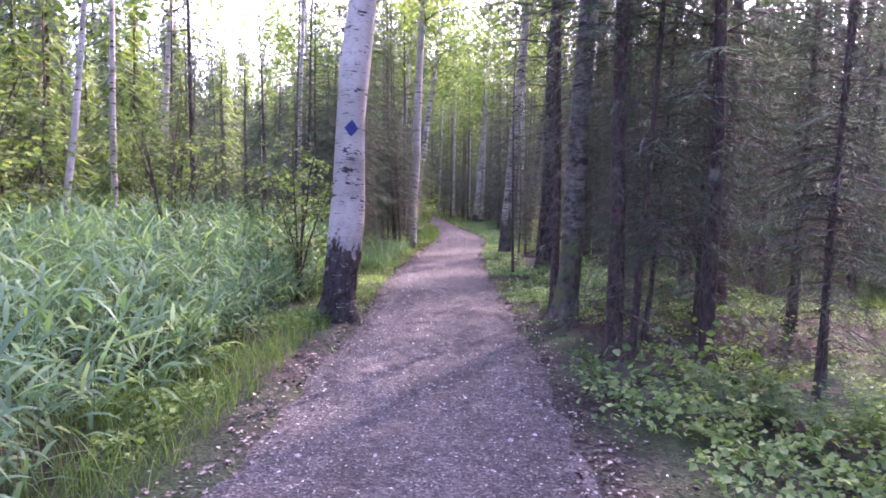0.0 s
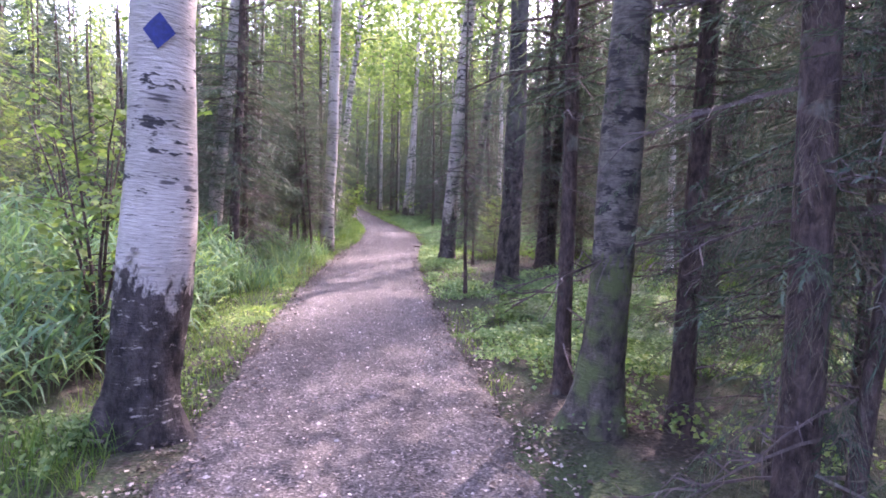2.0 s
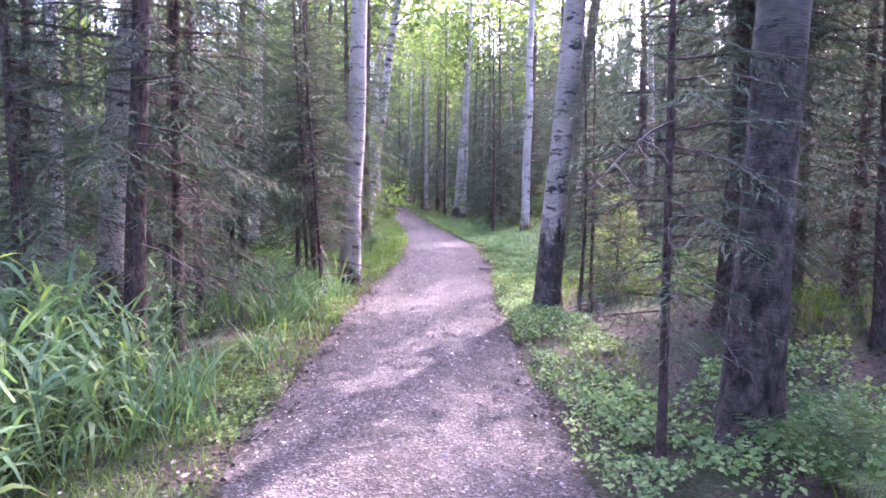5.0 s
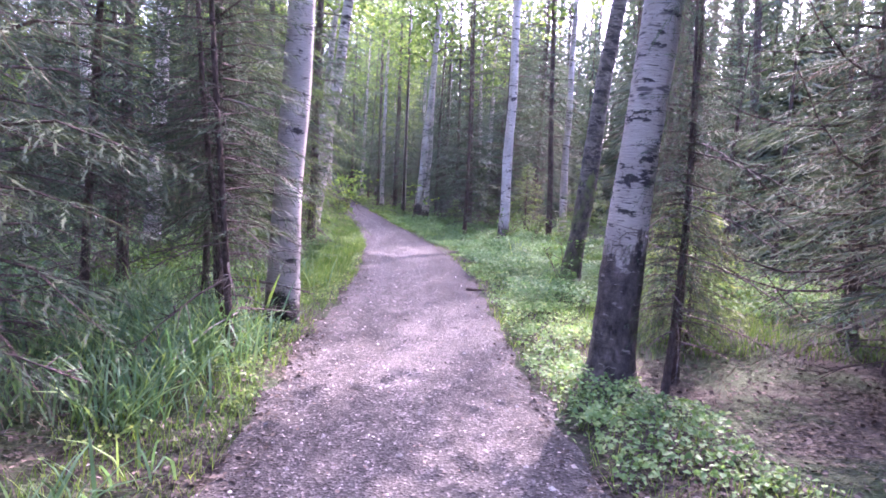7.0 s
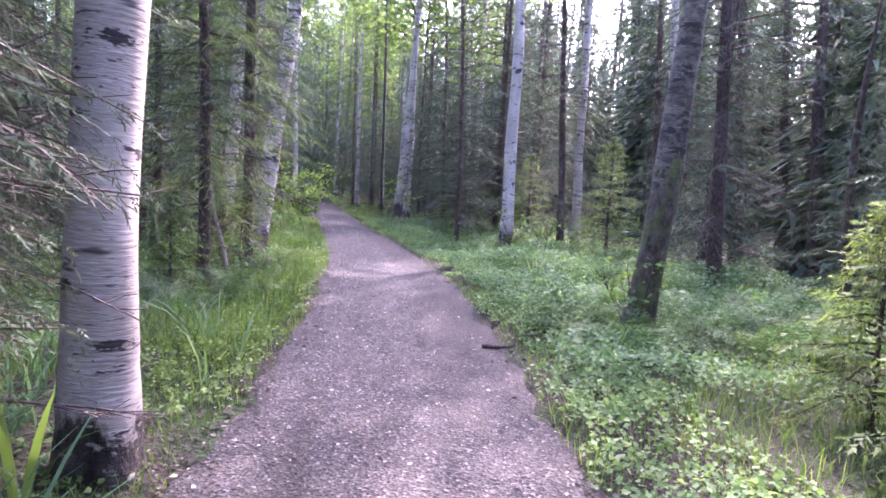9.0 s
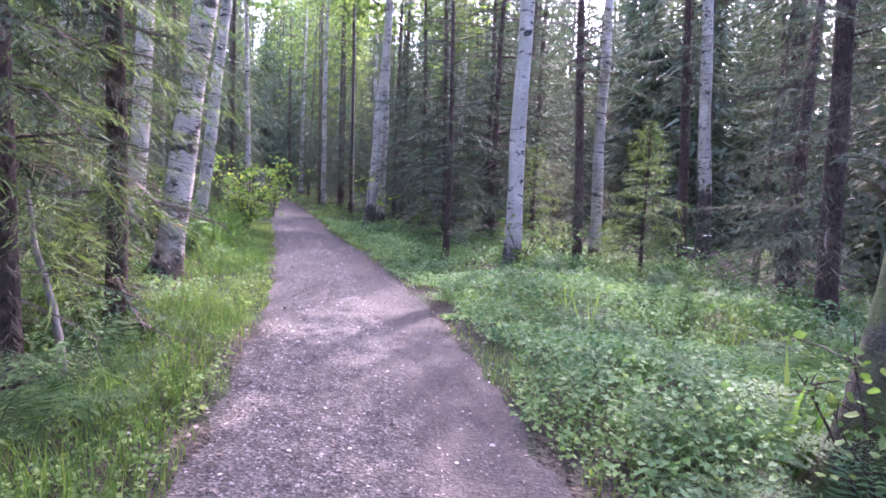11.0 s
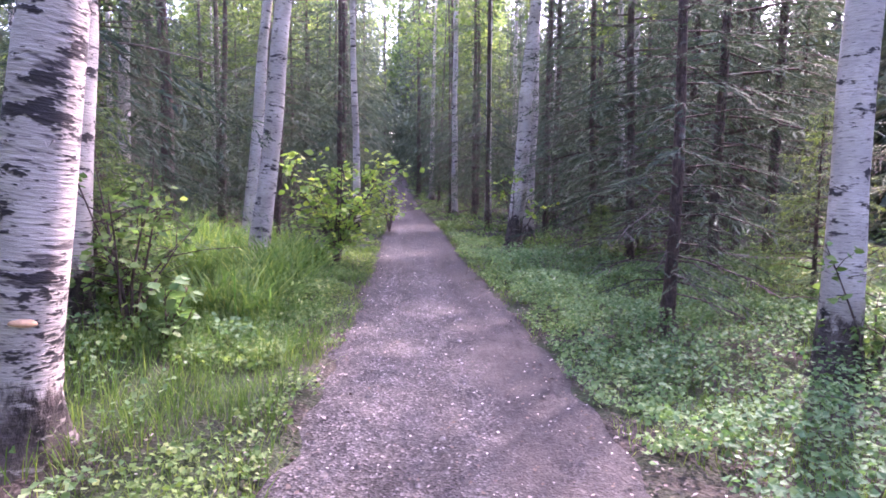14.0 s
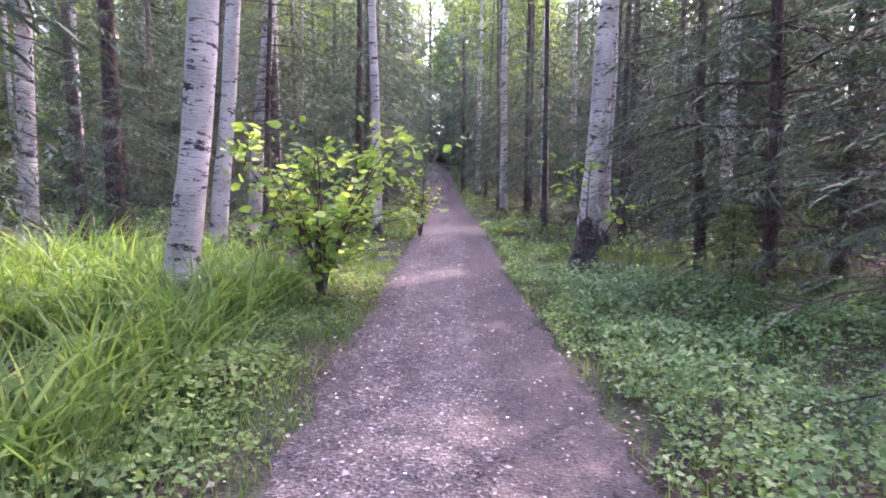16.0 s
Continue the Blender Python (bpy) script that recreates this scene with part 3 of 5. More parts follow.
def spruce(x, y, r, ax=0.0, ay=0.0, kind=0, scale=1.0, seed=0, near=True, label="tall thin spruce with dead lower twigs and drooping green boughs", bend=0.04):
    e = thing("spruce_tree", lean_pose(x, y, ax, ay, seed * 1.7), label, "tree", "spruces of the wood")
    if near:
        H, z0, crown, limbs = SPRUCE_KINDS[kind]
    else:
        close = abs(x - float(path_mid(y))) < 6.5 and y < 50
        H, crown, dead = (MID_SPRUCES if close else FAR_SPRUCES)[kind]
    child("trunk", trunk_mesh("spruce_trunk", H * scale * 1.01, r * 1.12, [M_SPRUCEBARK], 0, seed, 10 if near else 6, bend, 0.03, 0.45), e)
    room = abs(x - float(path_mid(y))) - float(path_half(y))
    wide = scale if near or y > 74 else min(scale, (room + 0.6) / 1.9)
    c = child("crown", crown, e, Matrix.Diagonal((wide, wide, scale, 1)))
    if near:
        tagged(child("branchwork", limbs, c), kind="stuff")
        q = random.Random(seed)
        for n in range(26):
            z = 0.35 + (z0 * scale + 1.0) * (n + q.random()) / 26
            child("dead_branch", DEAD_LIMBS[q.randrange(9)], e, Matrix.Translation((0, 0, z)) @ Matrix.Rotation(q.uniform(0, 6.28), 4, "Z") @ Matrix.Scale(q.uniform(0.5, 1.5) * (0.55 + 0.5 * scale), 4))
    if 0.7 < room < 9 and y < 52 and x < 8.2:
        wide = scale * min(1.15, max(0.42, 0.62 * room)) * (0.75 if x > 0 and y < 9 else 1.0)
        tall = 0.8 + 0.25 * scale
        if kind != 3:
            tagged(child("dry_branchwork", DRY_BOUGHS[seed % 3], e, Matrix.Diagonal((wide, wide, tall, 1)), "half bare lower boughs of fine grey-brown twigs"), kind="stuff")
        if seed % 5 or x < 0:
            tagged(child("lower_foliage", LEAFY_BOUGHS[seed % 3], e, Matrix.Rotation(seed * 0.9, 4, "Z") @ Matrix.Diagonal((wide, wide, tall, 1))), kind="stuff")
    if not near and dead:
        tagged(child("dead_branchwork", dead, e, Matrix.Rotation(seed * 2.3, 4, "Z") @ Matrix.Diagonal((scale, scale, 1, 1))), kind="stuff")
    TREES.append((x, y))
    return e


def birch(x, y, r, ax=0.0, ay=0.0, kind=0, scale=1.0, seed=0, dark=0.5, sides=14, label="white-barked birch with dark horizontal scars", bend=0.06, bark="scarred", rough=0.045, flare=0.55):
    H, crown, limbs = (FAR_BIRCHES if sides < 12 and y > 54 else BIRCH_KINDS)[kind]
    e = thing("birch_tree", lean_pose(x, y, ax, ay, seed * 1.3), label, "tree", "birches of the wood")
    child("trunk", trunk_mesh("birch_trunk", H * scale, r * 1.1, [birch_bark(bark, dark)], dark, seed, sides, bend, rough, flare), e)
    c = child("crown", crown, e, Matrix.Diagonal((scale, scale, scale, 1)))
    tagged(child("branchwork", limbs, c), kind="stuff")
    TREES.append((x, y))
    return e


# birches: x, y, radius, lean x, lean y, kind, height of the black foot
marked = birch(-1.33, 7.75, 0.186, 0.058, 0.014, 0, 1.0, 3, 0.95, 40, "stout birch with a cracked black foot and a blue diamond mark", 0.02, "smooth", 0.085, 0.35)
birch(1.58, 7.70, 0.126, 0.036, -0.01, 1, 1.0, 5, 1.1, 24, "grey birch with a dark mossy foot at the path's edge", 0.03, "mossy")
birch(-1.0, 19.1, 0.135, 0.044, 0.005, 0, 0.95, 8, 0.25, 24, "straight pale birch standing at the path's edge", 0.06, "smooth", 0.045, 0.25)
birch(1.72, 17.2, 0.138, 0.055, -0.01, 2, 0.9, 9, 1.05, 24, "leaning birch with a thick dark cracked foot", 0.04, "worn")
birch(2.20, 13.2, 0.15, 0.01, 0.0, 1, 1.0, 11, 2.3, 24, "old black-barked birch among spruces", 0.04, "black")
birch(2.98, 21.82, 0.125, 0.07, -0.034, 1, 0.95, 13, 1.7, 20, "leaning birch with a mossy overgrown foot", 0.1, "mossy")
birch(3.62, 29.3, 0.125, -0.01, 0.0, 0, 1.0, 15, 0.5, 14)
birch(5.67, 30.4, 0.10, -0.02, 0.01, 0, 0.9, 16, 0.4)
birch(1.88, 36.9, 0.14, 0.045, 0.0, 1, 1.0, 17, 0.7, 14, "birch with a dark swollen foot beside the path")
birch(2.35, 38.6, 0.13, 0.02, 0.0, 2, 0.9, 18, 0.4)
birch_b = birch(-1.42, 27.3, 0.14, 0.125, 0.05, 1, 1.0, 19, 0.3, 24, "rough leaning birch with peeling bark and a bracket fungus", 0.03, "rough")
birch(-2.28, 29.15, 0.125, 0.07, 0.03, 0, 0.85, 20, 0.6)
birch(-3.35, 37.5, 0.1, 0.1, 0.027, 2, 0.85, 21, 0.3)
birch(-2.02, 32.8, 0.117, 0.112, 0.032, 0, 0.9, 22, 0.35, 16, "slender leaning white birch above tall sedge")
birch(-1.69, 39.6, 0.08, -0.02, 0.0, 0, 0.9, 23, 0.3)
birch(0.75, 46.5, 0.10, 0.0, 0.0, 2, 0.9, 24, 0.3)
birch(1.85, 45.0, 0.095, -0.01, 0.0, 0, 0.9, 25, 0.3)
birch(5.05, 40.5, 0.085, -0.03, 0.01, 1, 0.9, 26, 0.3)
birch(-4.75, 34.5, 0.09, 0.02, 0.017, 1, 0.9, 27, 0.3)
birch(-7.7, 39.6, 0.065, 0.0, 0.0, 1, 0.8, 28, 0.2)
birch(-11.3, 42.2, 0.06, 0.02, 0.0, 0, 0.8, 29, 0.2)
birch(-3.2, 36.0, 0.1, 0.10, 0.03, 0, 0.85, 30, 0.3)
birch(-7.2, 11.4, 0.065, 0.09, 0.05, 1, 0.8, 31, 0.2)
birch(-2.75, 14.9, 0.12, 0.09, 0.03, 2, 0.85, 32, 0.8, 14, "grey birch half hidden among young spruces")
birch(5.75, 14.9, 0.062, -0.03, 0.02, 1, 0.7, 33, 0.2, 12, "thin young birch in the grassy glade")
birch(8.7, 31.3, 0.13, -0.04, 0.03, 2, 0.9, 35, 1.6)
birch(-9.0, 19.5, 0.11, 0.05, 0.02, 0, 0.9, 24, 0.3)
birch(-3.4, 22.5, 0.10, 0.04, 0.02, 0, 0.9, 37, 0.3)
birch(-0.4, 56.0, 0.11, 0.0, 0.0, 0, 0.9, 38, 0.3)
birch(3.4, 52.0, 0.11, 0.0, 0.0, 2, 0.9, 39, 0.3)

# spruces: x, y, radius, lean, kind, scale
SPRUCES = [
    (1.56, 8.37, 0.052, -0.03, 0.015, 0, 0.9), (2.18, 7.70, 0.066, 0.0, 0.0, 0, 0.95), (1.72, 6.0, 0.068, -0.01, 0.0, 2, 0.9),
    (2.52, 5.7, 0.062, -0.012, 0.01, 0, 0.9), (1.86, 5.9, 0.032, 0.03, -0.01, 1, 0.7), (3.02, 7.2, 0.032, 0.01, 0.0, 1, 0.75),
    (2.35, 6.97, 0.027, 0.05, -0.03, 1, 0.6), (1.50, 12.9, 0.024, -0.02, 0.0, 1, 0.62), (3.62, 16.3, 0.09, 0.0, 0.0, 2, 0.9),
    (4.05, 16.1, 0.085, -0.03, 0.01, 0, 1.0), (4.9, 15.5, 0.066, -0.03, 0.02, 0, 0.9), (6.0, 25.2, 0.1, -0.03, 0.01, 2, 0.95),
    (2.1, 17.0, 0.022, -0.01, 0.0, 1, 0.4), (-2.2, 14.3, 0.07, 0.03, 0.01, 1, 1.0), (-3.45, 14.9, 0.04, 0.04, 0.02, 1, 0.8),
    (-2.95, 14.1, 0.03, 0.01, 0.0, 1, 0.7), (-1.5, 18.8, 0.04, -0.04, 0.0, 1, 0.75), (2.34, 17.3, 0.021, -0.04, 0.02, 1, 0.5),
    (3.85, 16.6, 0.11, 0.035, -0.03, 2, 1.0), (-1.23, 17.8, 0.025, -0.05, 0.0, 1, 0.6), (-2.2, 15.2, 0.047, 0.01, 0.0, 0, 0.8),
    (-3.3, 17.7, 0.034, 0.04, 0.02, 1, 0.8), (-2.7, 18.6, 0.034, 0.03, 0.02, 1, 0.8), (-1.38, 18.3, 0.026, -0.08, -0.03, 1, 0.6),
    (-1.75, 19.6, 0.028, -0.03, 0.0, 1, 0.7), (-2.0, 20.1, 0.034, 0.0, 0.0, 1, 0.8), (-1.18, 24.6, 0.07, 0.0, 0.0, 0, 0.9),
    (9.6, 29.8, 0.13, -0.05, 0.04, 2, 1.05), (11.2, 30.3, 0.12, -0.05, 0.04, 0, 1.1), (15.2, 33.5, 0.11, -0.05, 0.04, 0, 1.1),
    (2.75, 30.5, 0.055, -0.02, 0.0, 3, 0.85), (5.2, 30.1, 0.08, -0.04, 0.02, 2, 0.9), (9.9, 27.6, 0.12, -0.05, 0.04, 2, 1.0),
    (10.6, 31.3, 0.07, -0.05, 0.04, 0, 0.9), (8.7, 32.1, 0.10, -0.05, 0.03, 2, 1.0), (-1.5, 23.6, 0.062, -0.01, 0.0, 1, 0.95),
    # scales 1.45 to 1.65 make three spruces tall enough to shade the path
    (3.7, 35.1, 0.066, -0.03, 0.01, 3, 1.45), (-1.15, 58.0, 0.12, 0.0, 0.0, 2, 0.9), (-2.9, 36.9, 0.04, 0.03, 0.01, 0, 0.7),
    # the spruces at y 35.4 and 38.2 are added to block sun from the path
    (-4.6, 33.6, 0.065, 0.03, 0.02, 2, 0.8), (-8.3, 41.3, 0.07, 0.02, 0.01, 0, 0.9), (4.6, 33.9, 0.07, 0.0, 0.0, 3, 1.6), (6.2, 35.4, 0.08, 0.0, 0.0, 0, 1.1), (6.9, 38.2, 0.09, 0.0, 0.0, 0, 1.15), (4.4, 7.6, 0.05, 0.0, 0.0, 1, 0.8),
    (3.0, 40.0, 0.07, 0.0, 0.0, 3, 1.2), (3.6, 42.5, 0.09, 0.0, 0.0, 1, 1.1), (1.6, 49.0, 0.09, 0.0, 0.0, 3, 1.2), (-4.0, 49.0, 0.09, 0.0, 0.0, 3, 1.2),
    (5.2, 36.6, 0.07, 0.0, 0.0, 3, 1.65), (-2.6, 25.6, 0.06, 0.0, 0.0, 3, 1.0), (-3.1, 20.6, 0.06, 0.0, 0.0, 3, 1.0),
    (-2.5, 16.7, 0.05, 0.0, 0.0, 3, 0.9), (4.3, 9.4, 0.08, 0.0, 0.0, 0, 1.0), (3.3, 5.2, 0.03, 0.02, 0.0, 1, 0.6), (2.95, 4.7, 0.022, 0.04, 0.0, 1, 0.5), (3.5, 8.3, 0.03, 0.03, 0.0, 1, 0.6), (2.75, 8.6, 0.025, -0.03, 0.0, 1, 0.55),
    # this pair is added on the sun's side to shade the littered floor
    (5.4, 19.1, 0.08, 0.0, 0.0, 3, 1.25), (6.3, 17.9, 0.08, 0.0, 0.0, 3, 1.2),
]
for i, (x, y, r, ax, ay, kind, scale) in enumerate(SPRUCES):
    spruce(x, y, r, ax, ay, kind, scale, i + 40, x < 12 and y < 44)

NEW_BOUGHS = tri_mesh("young_boughs", lower_boughs(231, 1.0, 3.6, 1.7, 46, 0.06, 6, 0.8), M_NEEDLE_NEW)
for tree in [o for o in bpy.data.objects if o.name.startswith("spruce_tree") and o.parent is None]:
    at = tree.matrix_basis.translation
    if -3.2 < at.x < -1.0 and 23 < at.y < 26.5:
        w = 0.8 if at.x > -2 else 1.15
        tagged(child("lower_foliage", NEW_BOUGHS, tree, Matrix.Rotation(at.y, 4, "Z") @ Matrix.Diagonal((w, w, 1, 1)), "sunlit yellow-green hanging boughs"), kind="stuff")


def sweeping_spruce(x, y, sweep, label, seed):
    """A spruce whose long bare lower boughs sweep towards the path."""
    e = spruce(x, y, 0.1, 0.02, -0.02, 2, 1.0, seed, True, label)
    back = e.matrix_basis.inverted()
    q = random.Random(seed)
    for n, z in enumerate(sweep):
        L, turn = q.uniform(1.7, 2.6), q.uniform(-0.5, 0.35)
        s = np.linspace(0, 1, 7)
        d = np.array([-math.cos(turn), math.sin(turn), 0])
        P = d * (L * s)[:, None] + np.array([0, 0, 1]) * (z - L * 0.45 * s * (1 - s) * 1.6 + 0.12 * L * s ** 3)[:, None]
        wood = [tube(P, 0.016 - 0.013 * s, 5)]
        for m in range(12):
            f = q.uniform(0.25, 0.97)
            o = np.array([np.interp(f, s, P[:, c]) for c in range(3)])
            side = q.choice((-1, 1))
            t = o + (d * q.uniform(0.3, 0.8) + np.array([d[1], -d[0], 0]) * side * q.uniform(0.3, 0.7) + np.array([0, 0, q.uniform(-0.35, 0.15)])) * q.uniform(0.2, 0.7) * (1.2 - f)
            wood.append(tube([o, (o + t) / 2, t], [0.005, 0.004, 0.0015], 3))
        v, f = joined(wood)
        me = mesh_from("dead_bough", v, f, [M_SPRUCEBARK], flat=False)
        child("dead_bough", me, e, back @ Matrix.Translation((x, y, gz(x, y))), "long bare drooping bough")


sweeping_spruce(4.5, 17.4, (0.75, 1.05, 1.3, 1.7, 2.1, 2.5, 2.8), "spruce with long bare boughs sweeping over a littered floor", 201)
sweeping_spruce(4.6, 11.6, (0.9, 1.3, 1.8, 2.3, 2.7), "spruce with long bare boughs near ferns", 202)

# the wood around: spruces with some birches, off the path, the reed bed and the glade
wood_rng = random.Random(11)


def open_ground(x, y):
    off = x - float(path_mid(y))
    if -1 < off < (3.4 if y < 9.5 else 5.2) and y < 19.5 or -3.2 < off < 1.7 and y < 46:
        return True
    if abs(off) < 2.0 or (abs(off) < 3.2 and wood_rng.random() < 0.5):
        return True
    if -7.0 < x < 0 and -3 < y < 13.5:
        return True
    if 1.5 < off < 4.9 and 18.5 < y < 34:
        return True
    if 26 < y < 44 and abs(x - 0.6 - 0.636 * (y - 25.3)) < 2.0:
        return True
    if 4.9 <= off < 9 and 20 < y < 36:
        return wood_rng.random() < 0.55
    if 0 < off < 6 and 8 < y < 20:
        return wood_rng.random() < 0.75
    if -4.5 < off < 0 and 27 < y < 40:
        return wood_rng.random() < 0.7
    return False


for n in range(36):
    y = 41 + 1.15 * n
    side = 1 if n % 2 else -1
    x = float(path_mid(y)) + side * (float(path_half(y)) + wood_rng.uniform(0.9, 1.7))
    if all((x - a) ** 2 + (y - c) ** 2 > 0.5 for a, c in TREES):
        spruce(x, y, wood_rng.uniform(0.05, 0.1), wood_rng.gauss(0, 0.015), 0.0, (3, 0, 2, 1)[n % 4], wood_rng.uniform(1.1, 1.5), 500 + n, False, "dark spruce with boughs hanging over the path")

for n, (x, y) in enumerate(((-6.0, 86.0), (-3.2, 84.0), (-1.0, 86.5), (-4.6, 89.0), (1.2, 83.0), (-2.2, 91.0), (3.4, 86.0), (-8.6, 80.5), (-9.6, 84.0), (0.2, 79.0), (2.2, 75.5), (-7.6, 76.0))):
    spruce(x, y, 0.16, 0.0, 0.0, (2, 0)[n % 2], 1.45, 600 + n, False, "tall dark spruce where the path bends away")

for n in range(16):
    x, y = -11.0 + 1.15 * n + wood_rng.uniform(-0.6, 0.6), 85 + 2.6 * (n % 4) + wood_rng.uniform(-1, 1)
    if abs(x - float(path_mid(y))) > 2.6:
        birch(x, y, 0.13, 0.0, 0.0, n % 3, 1.25, 640 + n, 0.3, 8, "leafy birch where the path bends away")

tries = 0
while len(TREES) < 410 and tries < 12000:
    tries += 1
    y = wood_rng.uniform(-14, 92)
    x = float(path_mid(y)) + wood_rng.choice((-1, 1)) * (1.5 + 9.5 * wood_rng.random())
    if open_ground(x, y) or any((x - a) ** 2 + (y - b) ** 2 < 2.0 for a, b in TREES):
        continue
    n = len(TREES)
    if wood_rng.random() < (0.26 if y > 40 else 0.0 if x > 3 and y > 14 else 0.1):
        birch(x, y, wood_rng.uniform(0.06, 0.13), wood_rng.gauss(0, 0.03), wood_rng.gauss(0, 0.02), n % 3, wood_rng.uniform(0.75, 1.05), n, 0.35, 8)
    else:
        spruce(x, y, wood_rng.uniform(0.045, 0.12), wood_rng.gauss(0, 0.015), wood_rng.gauss(0, 0.015), wood_rng.choice((0, 1, 3, 3, 3) if y > 24 else (0, 1, 1, 2, 3, 3)), wood_rng.uniform(0.7, 1.1) * (1.35 if y > 40 else 0.62 if x > 4 and (22 < y < 40 or y < 16) else 0.74 if x < -5 and y < 48 else 1), n, False)


def wood_mass(name, seed, places, boughs, width, twigs, leaf=None, words="dark green spruce boughs of the surrounding wood"):
    """Trees further off, hundreds of them, as one mass of trunks, boughs and bare twigs."""
    r = np.random.default_rng(seed)
    tubes, tris, bare = [], [], []
    for x, y, H, wide in places:
        z = gz(x, y)
        lean = r.normal(0, 0.02, 2) * H
        rad = H * r.uniform(0.005, 0.009)
        tubes.append(tube([(x, y, z - 0.2), (x + lean[0] * 0.5, y + lean[1] * 0.5, z + H * 0.5), (x + lean[0], y + lean[1], z + H)], [rad, rad * 0.65, 0.02], 6))
        n = boughs
        f = r.uniform(0.02, 1, n) ** 1.15
        L = wide * (1 - f) ** 0.7 * r.uniform(0.35, 1, n) + 0.15
        t = r.uniform(0, 6.283, n)
        reach = r.uniform(0, 0.75, n) * L
        p = np.stack([x + lean[0] * f + np.cos(t) * reach, y + lean[1] * f + np.sin(t) * reach, z + f * H - 0.25 * reach], 1)
        t2 = t + r.normal(0, 0.7, n)
        d = unit(np.stack([np.cos(t2), np.sin(t2), -r.uniform(0.1, 0.9, n)], 1))
        w = unit(np.stack([-np.sin(t2), np.cos(t2), r.normal(0, 0.5, n)], 1))
        s = (0.35 + 0.35 * L)[:, None]
        tris.append(np.stack([p - w * width * s, p + w * width * s, p + d * s], 1))
        n = twigs
        t = r.uniform(0, 6.283, n)
        L = r.uniform(0.4, 1.4, n)[:, None]
        p = np.stack([np.full(n, x), np.full(n, y), z + r.uniform(0.2, 3.2, n)], 1)
        e = p + np.stack([np.cos(t), np.sin(t), r.uniform(-0.35, 0.1, n)], 1) * L
        bare.append(np.stack([p, p + [0, 0, 0.022], e], 1))
    tagged(new(name + "_trunks", mesh_from(name + "_trunks", *joined(tubes), [M_SPRUCEBARK], flat=False)), "brown tree trunks of the surrounding wood", "woods", kind="stuff")
    tagged(new(name + "_foliage", tri_mesh(name + "_foliage", np.concatenate(tris), leaf or M_NEEDLE)), words, "woods", kind="stuff")
    tagged(new(name + "_twigs", tri_mesh(name + "_twigs", np.concatenate(bare), M_DEADTWIG)), "bare dead twigs of the surrounding wood", "woods", kind="stuff")


def far_woods():
    r = np.random.default_rng(5)
    mid, far = [], []
    while len(mid) < 520:
        y = r.uniform(-12, 92)
        side = r.choice((-1, 1))
        o = r.uniform(9.0, 20.0)
        tall = r.uniform(5.5, 9.5) if (y < 50 if side < 0 else 22 < y < 44 and o < 12) else r.uniform(8, 15) if y > 44 else r.uniform(6, 13.5)
        mid.append((float(path_mid(y)) + side * o, y, tall, r.uniform(1.2, 2.2)))
    for i in range(60):
        x, y = r.uniform(-16, 8), r.uniform(84, 100)
        if abs(x - float(path_mid(y))) > 2.5:
            mid.append((x, y, r.uniform(9, 17), r.uniform(1.2, 2.3)))
    while len(far) < 900:
        a, d = r.uniform(0, 6.283), r.uniform(20, 60)
        x, y = d * math.cos(a) - 2, 36 + d * math.sin(a) * 1.6
        if abs(x - float(path_mid(y))) > 19 or y > 98 or y < -14:
            far.append((x, y, r.uniform(14, 24), r.uniform(1.8, 3.0)))
    # the marshy side of the path is an open, leafy wood
    leafy = [p for i, p in enumerate(mid) if p[0] < path_mid(p[1]) and i % 2]
    dark = [p for i, p in enumerate(mid) if not (p[0] < path_mid(p[1]) and i % 2)]
    wood_mass("near_wood", 6, dark, 820, 0.095, 44)
    wood_mass("leafy_wood", 9, leafy, 620, 0.085, 30, M_BIRCHLEAF, "light green birch foliage of the open wood")
    wood_mass("far_wood", 8, far, 400, 0.2, 4)


far_woods()


# ---- undergrowth ----
def scatter(n, y0, y1, o0, o1, side, r):
    """n random places with their distance from the path's edge between o0 and o1."""
    y = r.uniform(y0, y1, n)
    o = r.uniform(o0, o1, n)
    x = path_mid(y) + side * (path_half(y) + o)
    return x, y, o


def away_from_trunks(x, y, d=0.16):
    keep = np.ones(len(x), bool)
    for a, b in TREES[:90]:
        keep &= (x - a) ** 2 + (y - b) ** 2 > d * d
    return keep


def blades(x, y, height, width, r, arch=0.5, m=3, spread=1.0):
    """Bent pointed blades growing at x, y."""
    n = len(x)
    a = r.uniform(0, 6.283, n)
    d = np.stack([np.cos(a), np.sin(a), np.zeros(n)], 1)
    w = np.stack([-np.sin(a), np.cos(a), np.zeros(n)], 1)
    s = np.linspace(0, 1, m)
    out = np.abs(r.normal(0.25, 0.2, n)) * spread
    bend = r.uniform(0.2, 1.0, n) * arch
    base = np.stack([x, y, ground_z(x, y) - 0.02], 1)
    h = height[:, None]
    P = base[:, None] + d[:, None] * (h * (out[:, None] * s + bend[:, None] * s ** 2 * 0.8))[..., None] + np.array([0, 0, 1]) * (h * (s - 0.45 * bend[:, None] * s ** 2.4))[..., None]
    k = (width[:, None] * np.interp(s, [0, 0.3, 0.75, 1], [0.7, 1, 0.7, 0.04]))[..., None]
    tw = unit(w[:, None] + np.array([0, 0, 1]) * (r.normal(0, 0.5, n)[:, None] * s)[..., None])
    return np.stack([P - tw * k / 2, P + tw * k / 2], 2)


